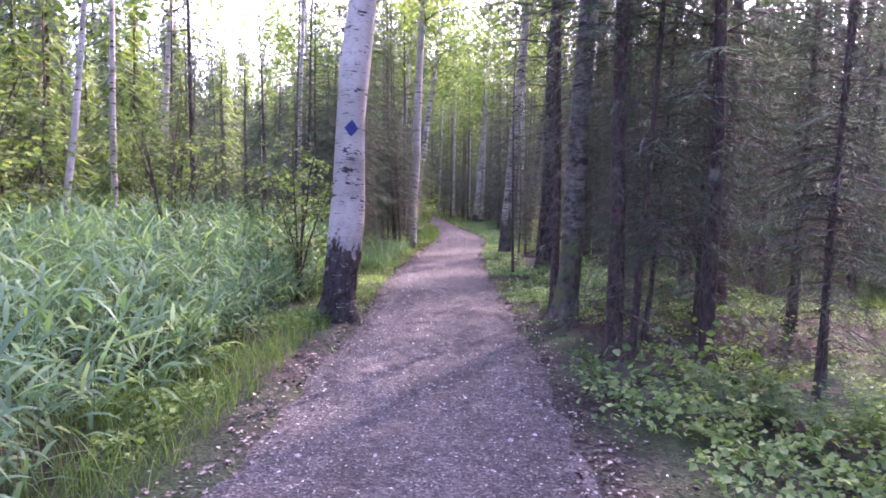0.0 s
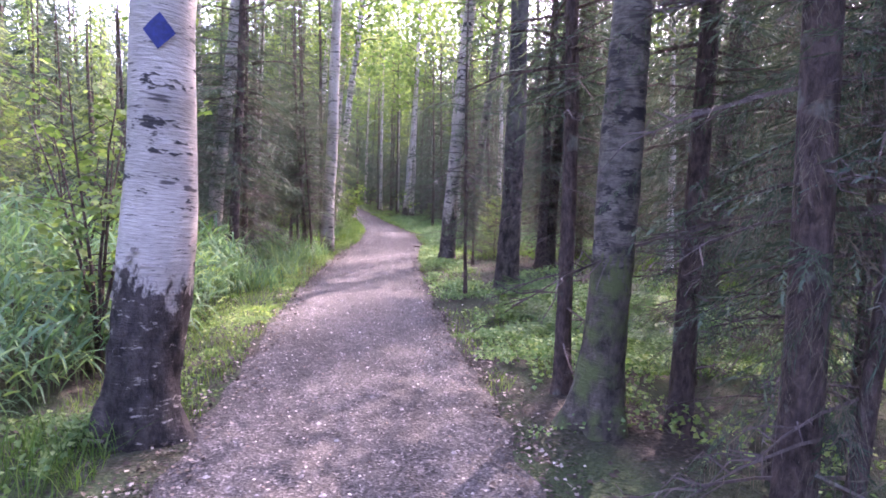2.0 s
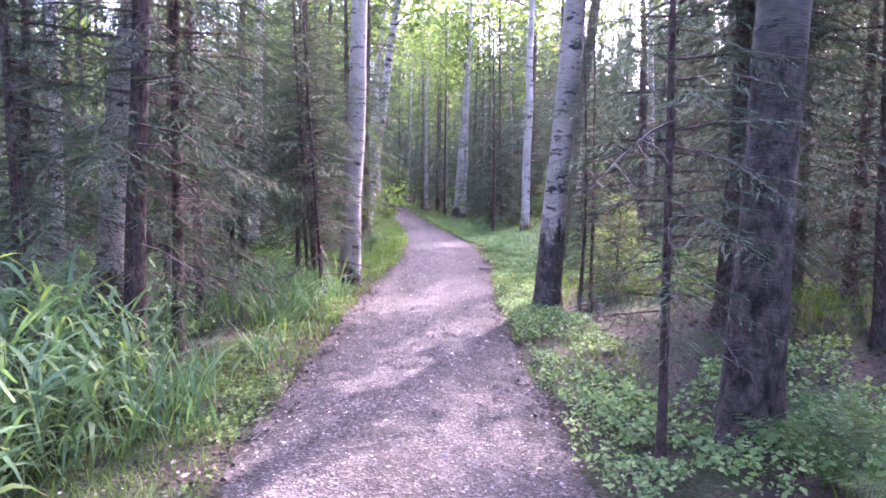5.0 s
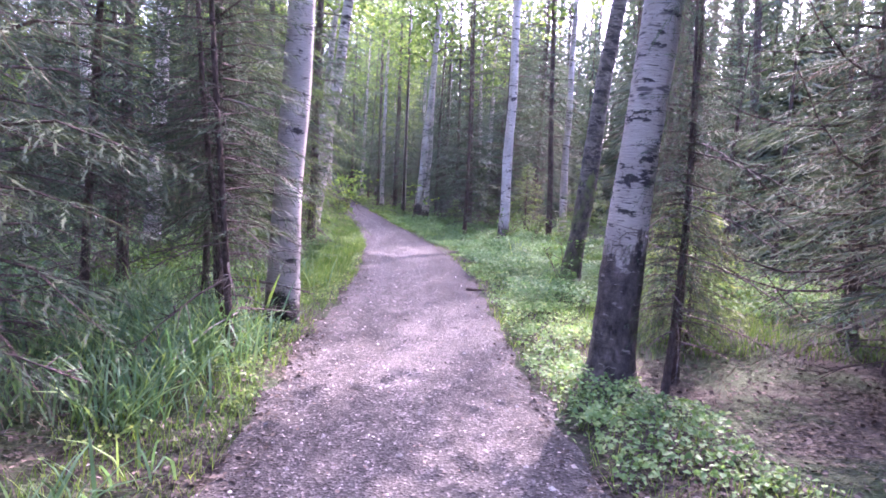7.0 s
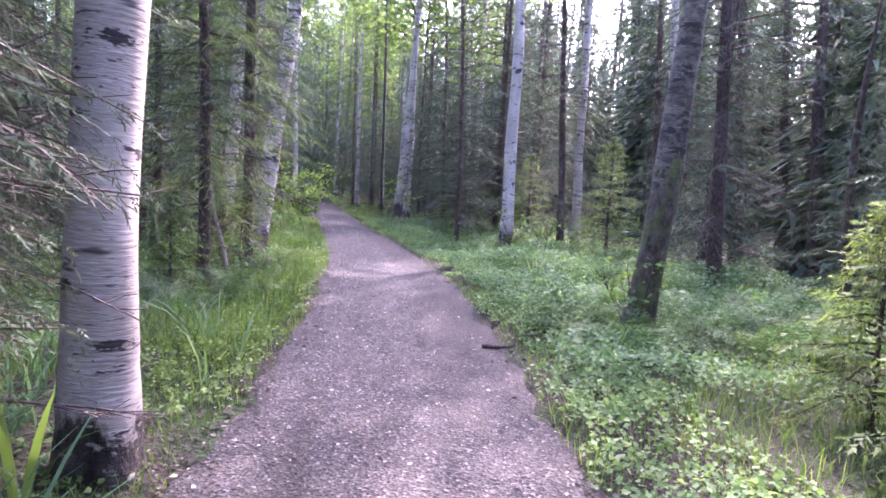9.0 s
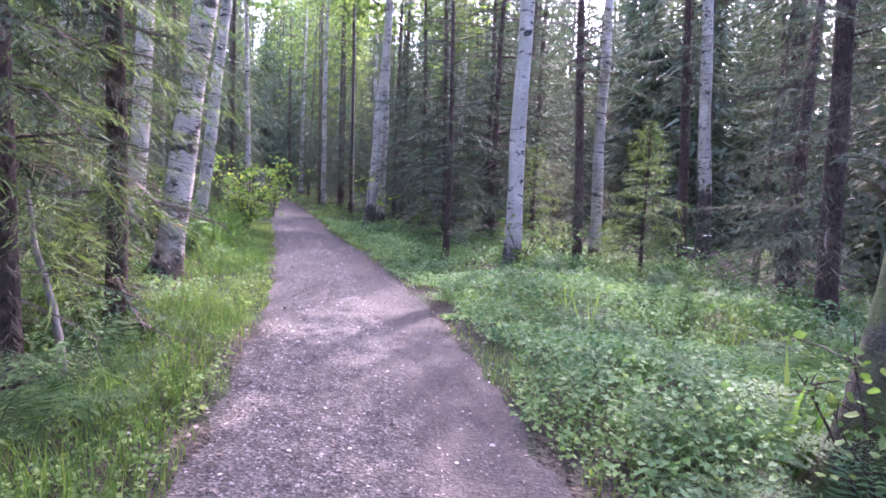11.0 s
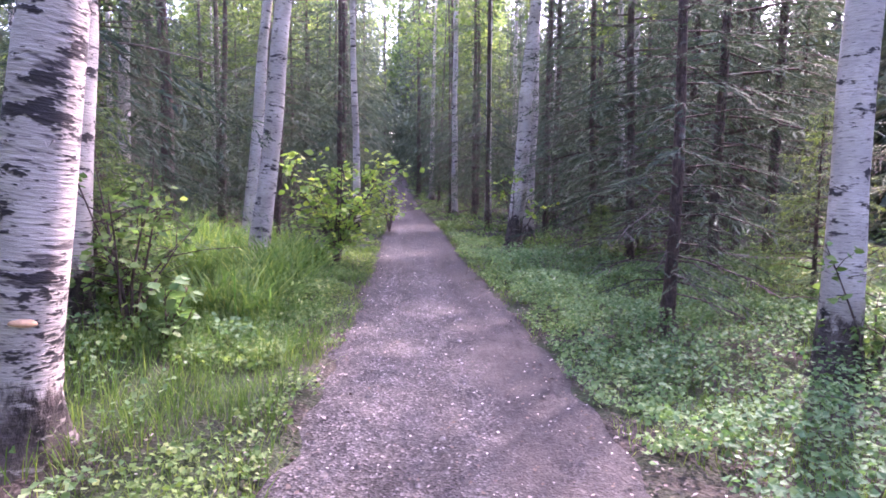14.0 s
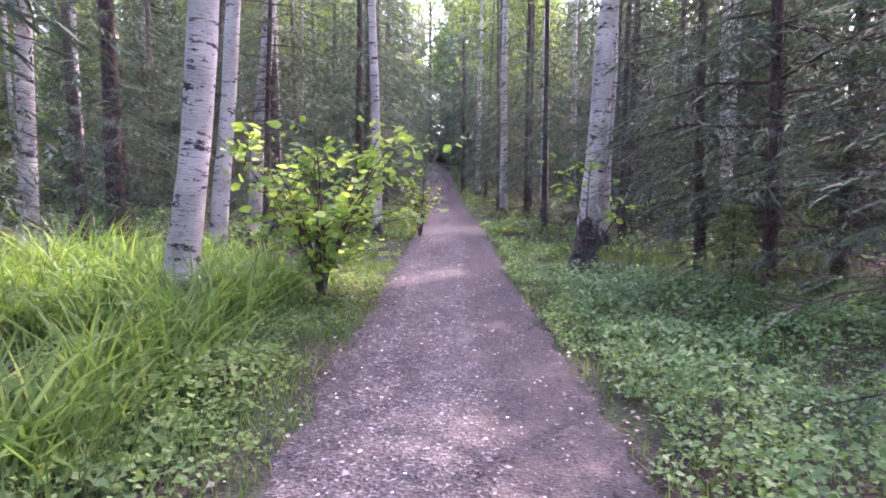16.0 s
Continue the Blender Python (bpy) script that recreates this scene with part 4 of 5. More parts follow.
def grass(name, label, n, y0, y1, o0, o1, side, height, width, mat, seed, arch=0.6, clump=0.0, spread=1.0, near=None):
    r = np.random.default_rng(seed)
    x, y, o = scatter(n, y0, y1, o0, o1, side, r)
    if clump:
        c = r.integers(0, max(2, int(n / 22)), n)
        x, y = x[c] + r.normal(0, clump, n), y[c] + r.normal(0, clump, n)
    patchy = hills(x * 0.9 + seed, y * 0.8) > -0.55
    keep = away_from_trunks(x, y, 0.15) & patchy & (np.abs(x - path_mid(y)) > path_half(y) + 0.02 + 0.08 * hills(x * 2, y * 3))
    x, y = x[keep], y[keep]
    h = height * r.uniform(0.45, 1.15, len(x)) * (0.85 + 0.2 * hills(x, y))
    b = blades(x, y, h, width * r.uniform(0.6, 1.2, len(x)), r, arch, 4 if height > 0.5 else 3, spread)
    tagged(new(name, blade_mesh(name, b, mat)), label, "grass", kind="stuff")


def herbs(name, label, n, y0, y1, o0, o1, side, height, size, mat, seed, limit=-0.25, tilt=0.55):
    n, size = int(n * 1.8), size * 0.8
    r = np.random.default_rng(seed)
    x, y, o = scatter(n, y0, y1, o0, o1, side, r)
    c = r.integers(0, max(2, n // 7), n)
    x, y = x[c] + r.normal(0, size * 1.3, n), y[c] + r.normal(0, size * 1.3, n)
    keep = (hills(x * 1.2 + seed, y * 1.1 - seed) > limit) & away_from_trunks(x, y, 0.18) & (np.abs(x - path_mid(y)) > path_half(y) + 0.03 + 0.1 * hills(x * 2, y * 2.5))
    x, y = x[keep], y[keep]
    z = ground_z(x, y) + height * (0.3 + 0.7 * r.uniform(0, 1, len(x)) ** 0.6) * (0.75 + 0.4 * hills(x * 0.8, y))
    v = leaf_tris(np.stack([x, y, z], 1), size * r.uniform(0.6, 1.3, len(x)), r, tilt, 1.15)
    tagged(new(name, diamond_mesh(name, v, mat)), label, "undergrowth", kind="stuff")


def reed_bed():
    r = np.random.default_rng(31)
    n = 3600
    y = r.uniform(-2.0, 15.5, n)
    edge = np.interp(y, [-2, 3, 6, 8, 10, 13, 15.5], [-1.75, -1.9, -2.1, -2.2, -1.75, -1.8, -2.3])
    x = edge - 5.0 * r.uniform(0, 1, n) ** 1.15
    keep = away_from_trunks(x, y, 0.2) & ~((y > 13.2) & (x < -3.0))
    x, y, edge = x[keep], y[keep], edge[keep]
    n = len(x)
    H = np.interp(edge - x, [0, 0.5, 1.5, 6], [0.6, 1.0, 1.32, 1.5]) * r.uniform(0.75, 1.12, n)
    base = np.stack([x, y, ground_z(x, y)], 1)
    tilt = r.normal(0, 0.12, (n, 2))
    stems = blades(x, y, H, np.full(n, 0.009), r, 0.06, 4, 0.25)
    parts = []
    for j in range(8):
        f = 0.14 + 0.8 * (j + r.uniform(0, 1, n)) / 8
        a = r.uniform(0, 6.283, n)
        d = np.stack([np.cos(a), np.sin(a), np.zeros(n)], 1)
        L = r.uniform(0.25, 0.5, n) * (1.05 - 0.35 * f)
        rise, drop = r.uniform(0.4, 1.25, n), r.uniform(0.3, 1.4, n) * (1.1 - 0.6 * f)
        s = np.linspace(0, 1, 5)
        P0 = base + np.array([0, 0, 1]) * (f * H)[:, None] + np.stack([tilt[:, 0], tilt[:, 1], np.zeros(n)], 1) * (f * H)[:, None]
        P = P0[:, None] + d[:, None] * (L[:, None] * (0.85 * s))[..., None] + np.array([0, 0, 1]) * (L[:, None] * (rise[:, None] * s - drop[:, None] * s ** 2))[..., None]
        w = unit(np.stack([-np.sin(a), np.cos(a), r.normal(0, 0.35, n)], 1))
        k = (0.0125 * r.uniform(0.7, 1.3, n))[:, None] * np.array([0.5, 1.0, 0.95, 0.6, 0.05])
        parts.append(np.stack([P - w[:, None] * k[..., None], P + w[:, None] * k[..., None]], 2))
    tagged(new("reed_bed", blade_mesh("reed_bed", np.concatenate(parts), M_REED)), "dense bed of tall green reeds with long drooping leaves", "reeds", kind="stuff")
    tagged(new("reed_stems", blade_mesh("reed_stems", stems, M_STALK)), "thin upright green stems of the reeds", "reeds", kind="stuff")


reed_bed()
grass("verge_grass", "short bright green grass along the gravel path", 34000, 7, 45, 0.0, 1.0, -1, 0.17, 0.006, M_GRASS, 41)
grass("verge_grass", "short bright green grass along the gravel path", 24000, 8, 45, 0.0, 1.1, 1, 0.16, 0.006, M_GRASS, 42)
grass("meadow_grass", "soft knee-high grass under the open trees", 22000, 17.8, 40, 0.8, 5.5, 1, 0.34, 0.007, M_GRASS, 43)
grass("meadow_grass", "soft knee-high grass under the open trees", 20000, 20.5, 30.5, 0.15, 3.4, -1, 0.38, 0.007, M_GRASS, 44)
grass("glade_grass", "pale green grass in the sunny glade", 9000, 17.8, 26, 1.5, 10.0, 1, 0.3, 0.01, M_GRASS, 45)
grass("glade_grass", "pale green grass in the sunny glade", 9000, 9, 13.6, 1.2, 9.0, 1, 0.3, 0.009, M_GRASS, 75)
grass("glade_grass", "pale green grass in the sunny glade", 9000, 13.4, 18, 3.4, 9.0, 1, 0.3, 0.01, M_GRASS, 85)
grass("reed_tuft", "tuft of broad bright reed leaves at a birch's foot", 110, 18.6, 18.95, 0.3, 0.5, -1, 0.8, 0.03, M_SEDGE, 78, 0.9, 0.07)
grass("sedge_tussocks", "tall arching bright green sedge tussocks", 7000, 30.0, 35.2, 0.8, 3.8, -1, 0.85, 0.021, M_SEDGE, 46, 1.0, 0.12)
grass("wayside_grass", "tall grass beside the reed bed", 5000, -1, 8, 0.3, 1.3, -1, 0.38, 0.008, M_GRASS, 47, 0.8)
grass("rough_grass", "dull trailing reed leaves and straw below the spruces", 7000, 12.5, 21, 0.45, 3.2, -1, 0.6, 0.016, M_REED, 48, 1.0, 0.16)
grass("iris_leaves", "few broad upright sword-shaped leaves among the herbs", 44, 19.5, 27, 0.8, 3.6, 1, 0.7, 0.028, M_SEDGE, 49, 0.3, 0.04)
herbs("verge_herbs", "low rounded leaves of wayside herbs along the path", 13000, 8, 40, 0.0, 0.8, -1, 0.12, 0.036, M_HERB, 51)
herbs("verge_herbs", "low rounded leaves of wayside herbs along the path", 23000, 7.5, 40, 0.0, 1.0, 1, 0.15, 0.04, M_NETTLE, 52)
herbs("glade_herbs", "dense leafy herbs and nettles filling the glade", 46000, 19.8, 35.5, 0.25, 5.2, 1, 0.40, 0.045, M_NETTLE, 53, -0.9)
herbs("glade_herbs", "scattered broad leaves on the spruce wood's floor", 12000, 8.3, 14.6, 0.3, 4.2, 1, 0.26, 0.05, M_NETTLE, 54, -0.45)
herbs("wayside_herbs", "leafy herbs at the foot of the spruces", 3600, 1.5, 5.8, 0.12, 2.4, 1, 0.28, 0.06, M_HERB, 55, -0.1)
herbs("wayside_herbs", "leafy herbs under the birches", 5000, 23, 29.6, 0.7, 3.0, -1, 0.42, 0.042, M_NETTLE, 56, 0.0)
herbs("clover_patch", "patch of broad pale green leaves by the path", 3400, 28.6, 31.8, 0.35, 1.8, -1, 0.14, 0.055, M_HERB, 57, -2)
herbs("littered_floor_herbs", "sparse leafy herbs on the littered floor of the wood", 8000, 1.5, 9.5, 0.9, 6.5, 1, 0.3, 0.05, M_HERB, 86, -0.5)
herbs("wayside_herbs", "mixed leaves in front of the reed bed", 2600, 0, 8, 0.5, 1.3, -1, 0.2, 0.05, M_HERB, 58, -0.1)
herbs("understorey_leaves", "thin leafy undergrowth below the spruces", 14000, 18, 75, 2.2, 10.0, 1, 0.45, 0.085, M_NETTLE, 76, -0.5)
herbs("understorey_leaves", "thin leafy undergrowth below the spruces", 15000, 14, 75, 2.0, 10.0, -1, 0.45, 0.085, M_NETTLE, 77, -0.5)
herbs("verge_leaves", "low green growth along the path further on", 9000, 38, 78, 0.0, 2.4, 1, 0.25, 0.075, M_HERB, 79, -0.8)
herbs("verge_leaves", "low green growth along the path further on", 9000, 38, 78, 0.0, 2.4, -1, 0.25, 0.075, M_HERB, 80, -0.8)
herbs("floor_herbs", "sparse leaves on the floor of the wood", 9000, 14, 30, 1.2, 5.0, -1, 0.25, 0.05, M_NETTLE, 59, -0.2)


# ---- ferns ----
def frond_mesh(seed):
    r = np.random.default_rng(seed)
    s = np.linspace(0.12, 1, 24)
    P = np.stack([0.62 * s, 0 * s, 0.55 * s - 0.42 * s ** 2], 1)
    d = unit(np.gradient(P, axis=0))
    tris = []
    for side in (-1, 1):
        L = 0.2 * np.sin(np.pi * (0.12 + 0.88 * s)) ** 0.8 + 0.01
        w = unit(np.array([0.35, side, -0.12]) + r.normal(0, 0.06, (24, 3)))
        feathers(P, w, d, L, 6, 0.014 + 0.05 * L, tris)
    st = np.linspace(0, 1, 6)
    v, q = tube(np.stack([0.62 * st, 0 * st, 0.55 * st - 0.42 * st ** 2], 1), 0.005 - 0.004 * st, 3)
    t = np.concatenate(tris)
    vv = np.concatenate([t.reshape(-1, 3), v])
    f3 = np.arange(len(t) * 3).reshape(-1, 3)
    q = q + len(t) * 3
    f3 = np.concatenate([f3, q[:, [0, 1, 2]], q[:, [0, 2, 3]]])
    return mesh_from("frond", vv, f3, [M_FERN])


FROND = [frond_mesh(s) for s in (1, 2)]


def fern_model():
    e = thing("fern", Matrix.Identity(4), "green fern with arching feathery fronds on the forest floor", "fern", "ferns by the path")
    for i in range(7):
        child("frond", FROND[i % 2], e, Matrix.Rotation(i * 0.9 + 0.3, 4, "Z") @ Matrix.Rotation(-0.1 - 0.25 * (i % 3), 4, "Y") @ Matrix.Scale(0.8 + 0.08 * (i % 4), 4))
    return e


FERNS = [(2.05, 10.1), (2.5, 9.0), (3.2, 9.9), (3.7, 11.6), (2.9, 12.8), (3.6, 9.0), (2.3, 12.6), (4.1, 10.6), (2.55, 21.2), (2.3, 22.0), (3.0, 23.9), (4.3, 23.4), (2.35, 9.6), (2.8, 10.4), (1.95, 11.3), (2.6, 11.9), (3.3, 10.9), (2.2, 4.3), (2.75, 3.9), (3.1, 21.6), (2.75, 22.4), (3.4, 23.1), (4.6, 22.2), (3.9, 21.1), (2.6, 24.9), (-1.15, 22.6), (-0.95, 23.1), (-1.45, 22.2), (4.9, 26.5), (3.4, 27.5), (4.2, 33.0), (-2.2, 25.2)]
first_fern = fern_model()
for i, (x, y) in enumerate(FERNS):
    m = Matrix.Translation((x, y, gz(x, y) - 0.01)) @ Matrix.Rotation(i * 1.9, 4, "Z") @ Matrix.Scale(1.15 if y > 20 and x > 0 else 1.0, 4)
    if i == 0:
        first_fern.matrix_basis = m
    else:
        copy_thing(first_fern, m)


# ---- shrubs and saplings ----
def shrub(x, y, height, spread, stems, leaves, size, mat, label, seed, lean=(0, 0), low=0.3):
    r = np.random.default_rng(seed)
    e = thing("leafy_shrub", Matrix.Translation((x, y, gz(x, y))), label, "shrub")
    wood, pts = [], []
    for i in range(stems):
        a = i * 2.4 + r.uniform(-0.5, 0.5)
        d = np.array([math.cos(a) * spread + lean[0], math.sin(a) * spread + lean[1], 0]) * r.uniform(0.4, 1.0)
        s = np.linspace(0, 1, 6)
        hh = height * r.uniform(0.6, 1.0)
        P = d * (s ** 1.5)[:, None] + np.array([0, 0, 1]) * (hh * s - 0.04)[:, None] + np.cumsum(r.normal(0, 0.015, (6, 3)), 0)
        wood.append(tube(P, (0.013 - 0.010 * s) * (0.6 + 0.4 * height), 5))
        for _ in range(7):
            q = r.uniform(low, 0.97)
            b = np.array([np.interp(q, s, P[:, c]) for c in range(3)])
            t = b + np.array([*r.normal(0, 0.2, 2), r.uniform(0.02, 0.2)]) * (0.5 + 0.4 * height) * spread * 1.6
            wood.append(tube([b, (b + t) / 2 + [0, 0, 0.02], t], [0.005, 0.004, 0.002], 4))
            m = max(3, leaves // (stems * 7))
            pts.append(b + (t - b) * r.uniform(0.25, 1.1, (m, 1)) + r.normal(0, 0.04, (m, 3)))
    pts = np.concatenate(pts)
    tagged(child("branchwork", mesh_from("shrub_stems", *joined(wood), [M_SPRUCEBARK], flat=False), e), kind="stuff")
    tagged(child("foliage", leaf_mesh("shrub_leaves", leaf_tris(pts, size * r.uniform(0.6, 1.25, len(pts)), r, 0.6, 1.3), mat), e), kind="stuff")
    return e


shrub(-1.15, 34.0, 1.8, 1.0, 16, 1150, 0.085, M_SHRUBLEAF, "young bush with large sunlit yellow-green leaves by the path", 61, (0, 0), 0.15)
shrub(-2.15, 9.1, 2.5, 0.75, 7, 900, 0.06, M_BIRCHLEAF, "light green leafy bush behind the marked birch", 62)
shrub(1.75, 36.2, 1.9, 0.5, 3, 90, 0.08, M_SHRUBLEAF, "thin sapling with few yellow-green leaves at a birch's foot", 63, (0.2, -0.1), 0.6)
shrub(2.35, 4.9, 0.6, 0.4, 6, 110, 0.06, M_SHRUBLEAF, "low pale-leaved bush on the littered floor", 64)
shrub(1.35, 4.6, 0.55, 0.4, 6, 150, 0.06, M_HERB, "low green bush at the path's edge", 65)
shrub(-2.0, 29.35, 1.3, 0.55, 7, 620, 0.058, M_HERB, "loose low bush with small pale leaves", 66)
shrub(-1.7, 28.9, 1.5, 0.5, 6, 260, 0.05, M_HERB, "loose leafy bush between the birches", 67)
shrub(2.82, 21.6, 1.0, 0.35, 5, 160, 0.045, M_HERB, "leafy shoots at the foot of a mossy birch", 69)
shrub(3.7, 29.0, 1.1, 0.5, 6, 240, 0.055, M_HERB, "leafy bush at a birch's foot in the glade", 70)
shrub(4.6, 29.6, 1.1, 0.5, 6, 240, 0.055, M_HERB, "leafy bush in the shade of spruces", 71)
shrub(-1.0, 40.5, 1.6, 0.5, 6, 380, 0.06, M_SHRUBLEAF, "sunlit bush at the path's bend", 72)
shrub(-4.5, 10.2, 3.2, 0.9, 8, 1100, 0.06, M_BIRCHLEAF, "tall light green bush beyond the reeds", 73)
shrub(-3.1, 10.9, 2.3, 0.6, 6, 520, 0.055, M_BIRCHLEAF, "light green leafy bush beyond the reeds", 74)

BUSH = random.Random(5)
for n in range(9):
    shrub(-5.6 - 1.1 * (n % 4) - BUSH.random(), 7.5 + 1.7 * n, BUSH.uniform(3.0, 4.6), 1.1, 9, 1300, 0.075, M_BIRCHLEAF, "tall sunlit light green bush behind the reed bed", 90 + n, (0, 0), 0.2)
shrub(-1.5, 28.9, 0.6, 0.4, 6, 130, 0.09, M_NETTLE, "low bush with broad pale green leaves in the grass", 112)
shrub(-0.95, 24.2, 0.4, 0.3, 3, 60, 0.075, M_FERN, "low plant with pale pointed leaves beside the path", 111)


def sword_leaves(x, y, count, height, width, seed):
    r = np.random.default_rng(seed)
    e = thing("broad_leaf_plant", Matrix.Translation((x, y, gz(x, y))), "plant with broad upright vivid yellow-green leaves among herbs", "plant", "vivid upright plants")
    for n in range(count):
        b = blades(r.normal(x, 0.02, 1), r.normal(y, 0.02, 1), np.array([height * r.uniform(0.75, 1.0)]), np.array([width]), r, 0.35, 7, 0.6)
        child("leaf", blade_mesh("leaf", b - np.array([x, y, gz(x, y)]), M_SHRUBLEAF), e)


for n, (x, y, count, h) in enumerate(((2.85, 24.6, 3, 0.65), (2.3, 20.9, 3, 0.55), (3.3, 26.2, 2, 0.6), (-1.15, 18.7, 5, 0.75), (-2.3, 11.4, 3, 1.0), (-2.05, 12.2, 4, 0.8))):
    sword_leaves(x, y, count, h, 0.042, 400 + n)


# ---- young spruces ----
young = []
for seed, H in ((81, 1.3), (82, 2.2)):
    tris, wood = spruce_crown(seed, H, 0.1, 0.34 * H + 0.15, 60, 0.06, 6)
    young.append((H, tri_mesh("young_crown", tris, M_NEEDLE_NEW), mesh_from("young_limbs", *wood, [M_SPRUCEBARK])))
for i, (x, y, k, s) in enumerate([(3.3, 19.4, 0, 1.1), (3.05, 18.4, 0, 1.2), (-1.6, 25.0, 0, 0.8), (-1.2, 24.75, 0, 0.62), (-1.7, 22.9, 0, 0.9), (4.4, 37.0, 1, 1.1), (3.0, 34.4, 0, 0.9), (-2.4, 29.6, 1, 1.0), (-3.2, 31.0, 1, 1.2), (-3.9, 29.0, 1, 1.3), (4.9, 31.8, 1, 1.1), (5.8, 28.9, 1, 1.2)]):
    H, crown, limbs = young[k]
    e = thing("young_spruce", Matrix.Translation((x, y, gz(x, y))) @ Matrix.Rotation(i * 2.1, 4, "Z"), "young bright green spruce with soft drooping twigs", "tree", "young spruces")
    child("trunk", trunk_mesh("young_trunk", H * s, 0.014 * H * s, [M_SPRUCEBARK], 0, i + 300, 6, 0.01), e)
    c = child("crown", crown, e, Matrix.Scale(s, 4))
    tagged(child("branchwork", limbs, c), kind="stuff")


# ---- trail mark and fungus ----
def trail_mark(tree, radius, z, size, toward):
    """A diamond painted round the bark."""
    n = 7
    u, v = np.meshgrid(np.linspace(-1, 1, n), np.linspace(-1, 1, n))
    a, b = (u + v) / 2, (u - v) / 2
    ang = toward + a * size / radius
    P = np.stack([np.cos(ang) * radius, np.sin(ang) * radius, z + b * size * 1.15], -1)
    idx = np.arange(n * n).reshape(n, n)
    q = np.stack([idx[:-1, :-1], idx[:-1, 1:], idx[1:, 1:], idx[1:, :-1]], -1).reshape(-1, 4)
    child("trail_mark", mesh_from("trail_mark", P.reshape(-1, 3), q, [M_BLUEPAINT], flat=False), tree, Matrix.Rotation(-tree.matrix_basis.to_euler().z, 4, "Z"), "blue painted diamond trail mark")


trail_mark(marked, 0.192, 2.41, 0.09, radians(-80))
trail_mark(birch_b, 0.141, 2.3, 0.085, radians(-68))


def bark_flake(tree, radius, z, turn, wide, high, curl):
    """A strip of white bark peeling away above the black foot."""
    u, v = np.meshgrid(np.linspace(-1, 1, 7), np.linspace(0, 1, 4))
    ang = u * wide / radius
    out = radius + 0.004 + curl * v ** 2 + 0.006 * np.sin(5 * u + 9 * z)
    P = np.stack([np.cos(ang) * out, np.sin(ang) * out, z - v * high * (1 + 0.35 * np.sin(4 * u + 7 * z))], -1)
    idx = np.arange(28).reshape(4, 7)
    q = np.stack([idx[:-1, :-1], idx[:-1, 1:], idx[1:, 1:], idx[1:, :-1]], -1).reshape(-1, 4)
    me = mesh_from("bark_flake", np.concatenate([P.reshape(-1, 3), P.reshape(-1, 3) * [0.97, 0.97, 1]]), np.concatenate([q, q[:, ::-1] + 28]), [M_PALEBARK], flat=False)
    child("bark_flake", me, tree, Matrix.Rotation(turn - tree.matrix_basis.to_euler().z, 4, "Z"))


PEEL = random.Random(17)
for n in range(16):
    bark_flake(marked, 0.203, PEEL.uniform(0.55, 1.2), radians(-150 + 8.5 * n), PEEL.uniform(0.015, 0.05), PEEL.uniform(0.012, 0.035), PEEL.uniform(0.004, 0.016))
for n in range(10):
    bark_flake(birch_b, 0.152, PEEL.uniform(0.2, 1.6), radians(-140 + 12 * n), PEEL.uniform(0.02, 0.05), PEEL.uniform(0.02, 0.05), PEEL.uniform(0.008, 0.025))


def bracket_fungus(tree, radius, z, toward):
    bm = bmesh.new()
    bmesh.ops.create_icosphere(bm, subdivisions=3, radius=1)
    for p in bm.verts:
        low = p.co.z < 0
        p.co = Vector((p.co.x * 0.05, p.co.y * 0.065, p.co.z * (0.012 if low else 0.04)))
        p.co.z += 0.004 * noise.noise(p.co * 40)
    me = bpy.data.meshes.new("bracket_fungus")
    bm.to_mesh(me)
    bm.free()
    me.materials.append(M_FUNGUS)
    for p in me.polygons:
        p.use_smooth = True
    child("bracket_fungus", me, tree, Matrix.Rotation(toward - tree.matrix_basis.to_euler().z, 4, "Z") @ Matrix.Translation((radius, 0, z)), "pale orange bracket fungus")


bracket_fungus(birch_b, 0.152, 0.66, radians(-60))


# ---- white umbels in the glade ----
def umbel_plant(x, y, height, seed):
    q = random.Random(seed)
    e = thing("umbel_plant", Matrix.Translation((x, y, gz(x, y))), "tall herb with flat white flower heads in the glade", "flower", "white umbels")
    s = np.linspace(0, 1, 5)
    child("stalk", mesh_from("stalk", *tube(np.stack([0.05 * s ** 2, 0.03 * s, height * s], 1), 0.006 - 0.003 * s, 5), [M_STALK], flat=False), e)
    tris = []
    for n in range(46):
        a, d = q.uniform(0, 6.28), 0.075 * math.sqrt(q.random())
        c = np.array([0.05 + d * math.cos(a), 0.03 + d * math.sin(a), height + 0.02 - d * d * 2])
        t = q.uniform(0, 2)
        tris.append([c + 0.013 * np.array([math.cos(t + k), math.sin(t + k), 0.2 * math.sin(3 * k)]) for k in (0, 2.1, 4.2)])
    child("flower_head", tri_mesh("flower_head", np.array(tris), M_WHITEFLOWER), e, None, "flat white flower head")


for n, (x, y, h) in enumerate(((6.0, 28.6, 0.95), (5.5, 28.9, 0.9), (6.5, 28.2, 0.85), (5.1, 29.4, 1.0), (5.0, 26.4, 0.8))):
    umbel_plant(x, y, h, n)


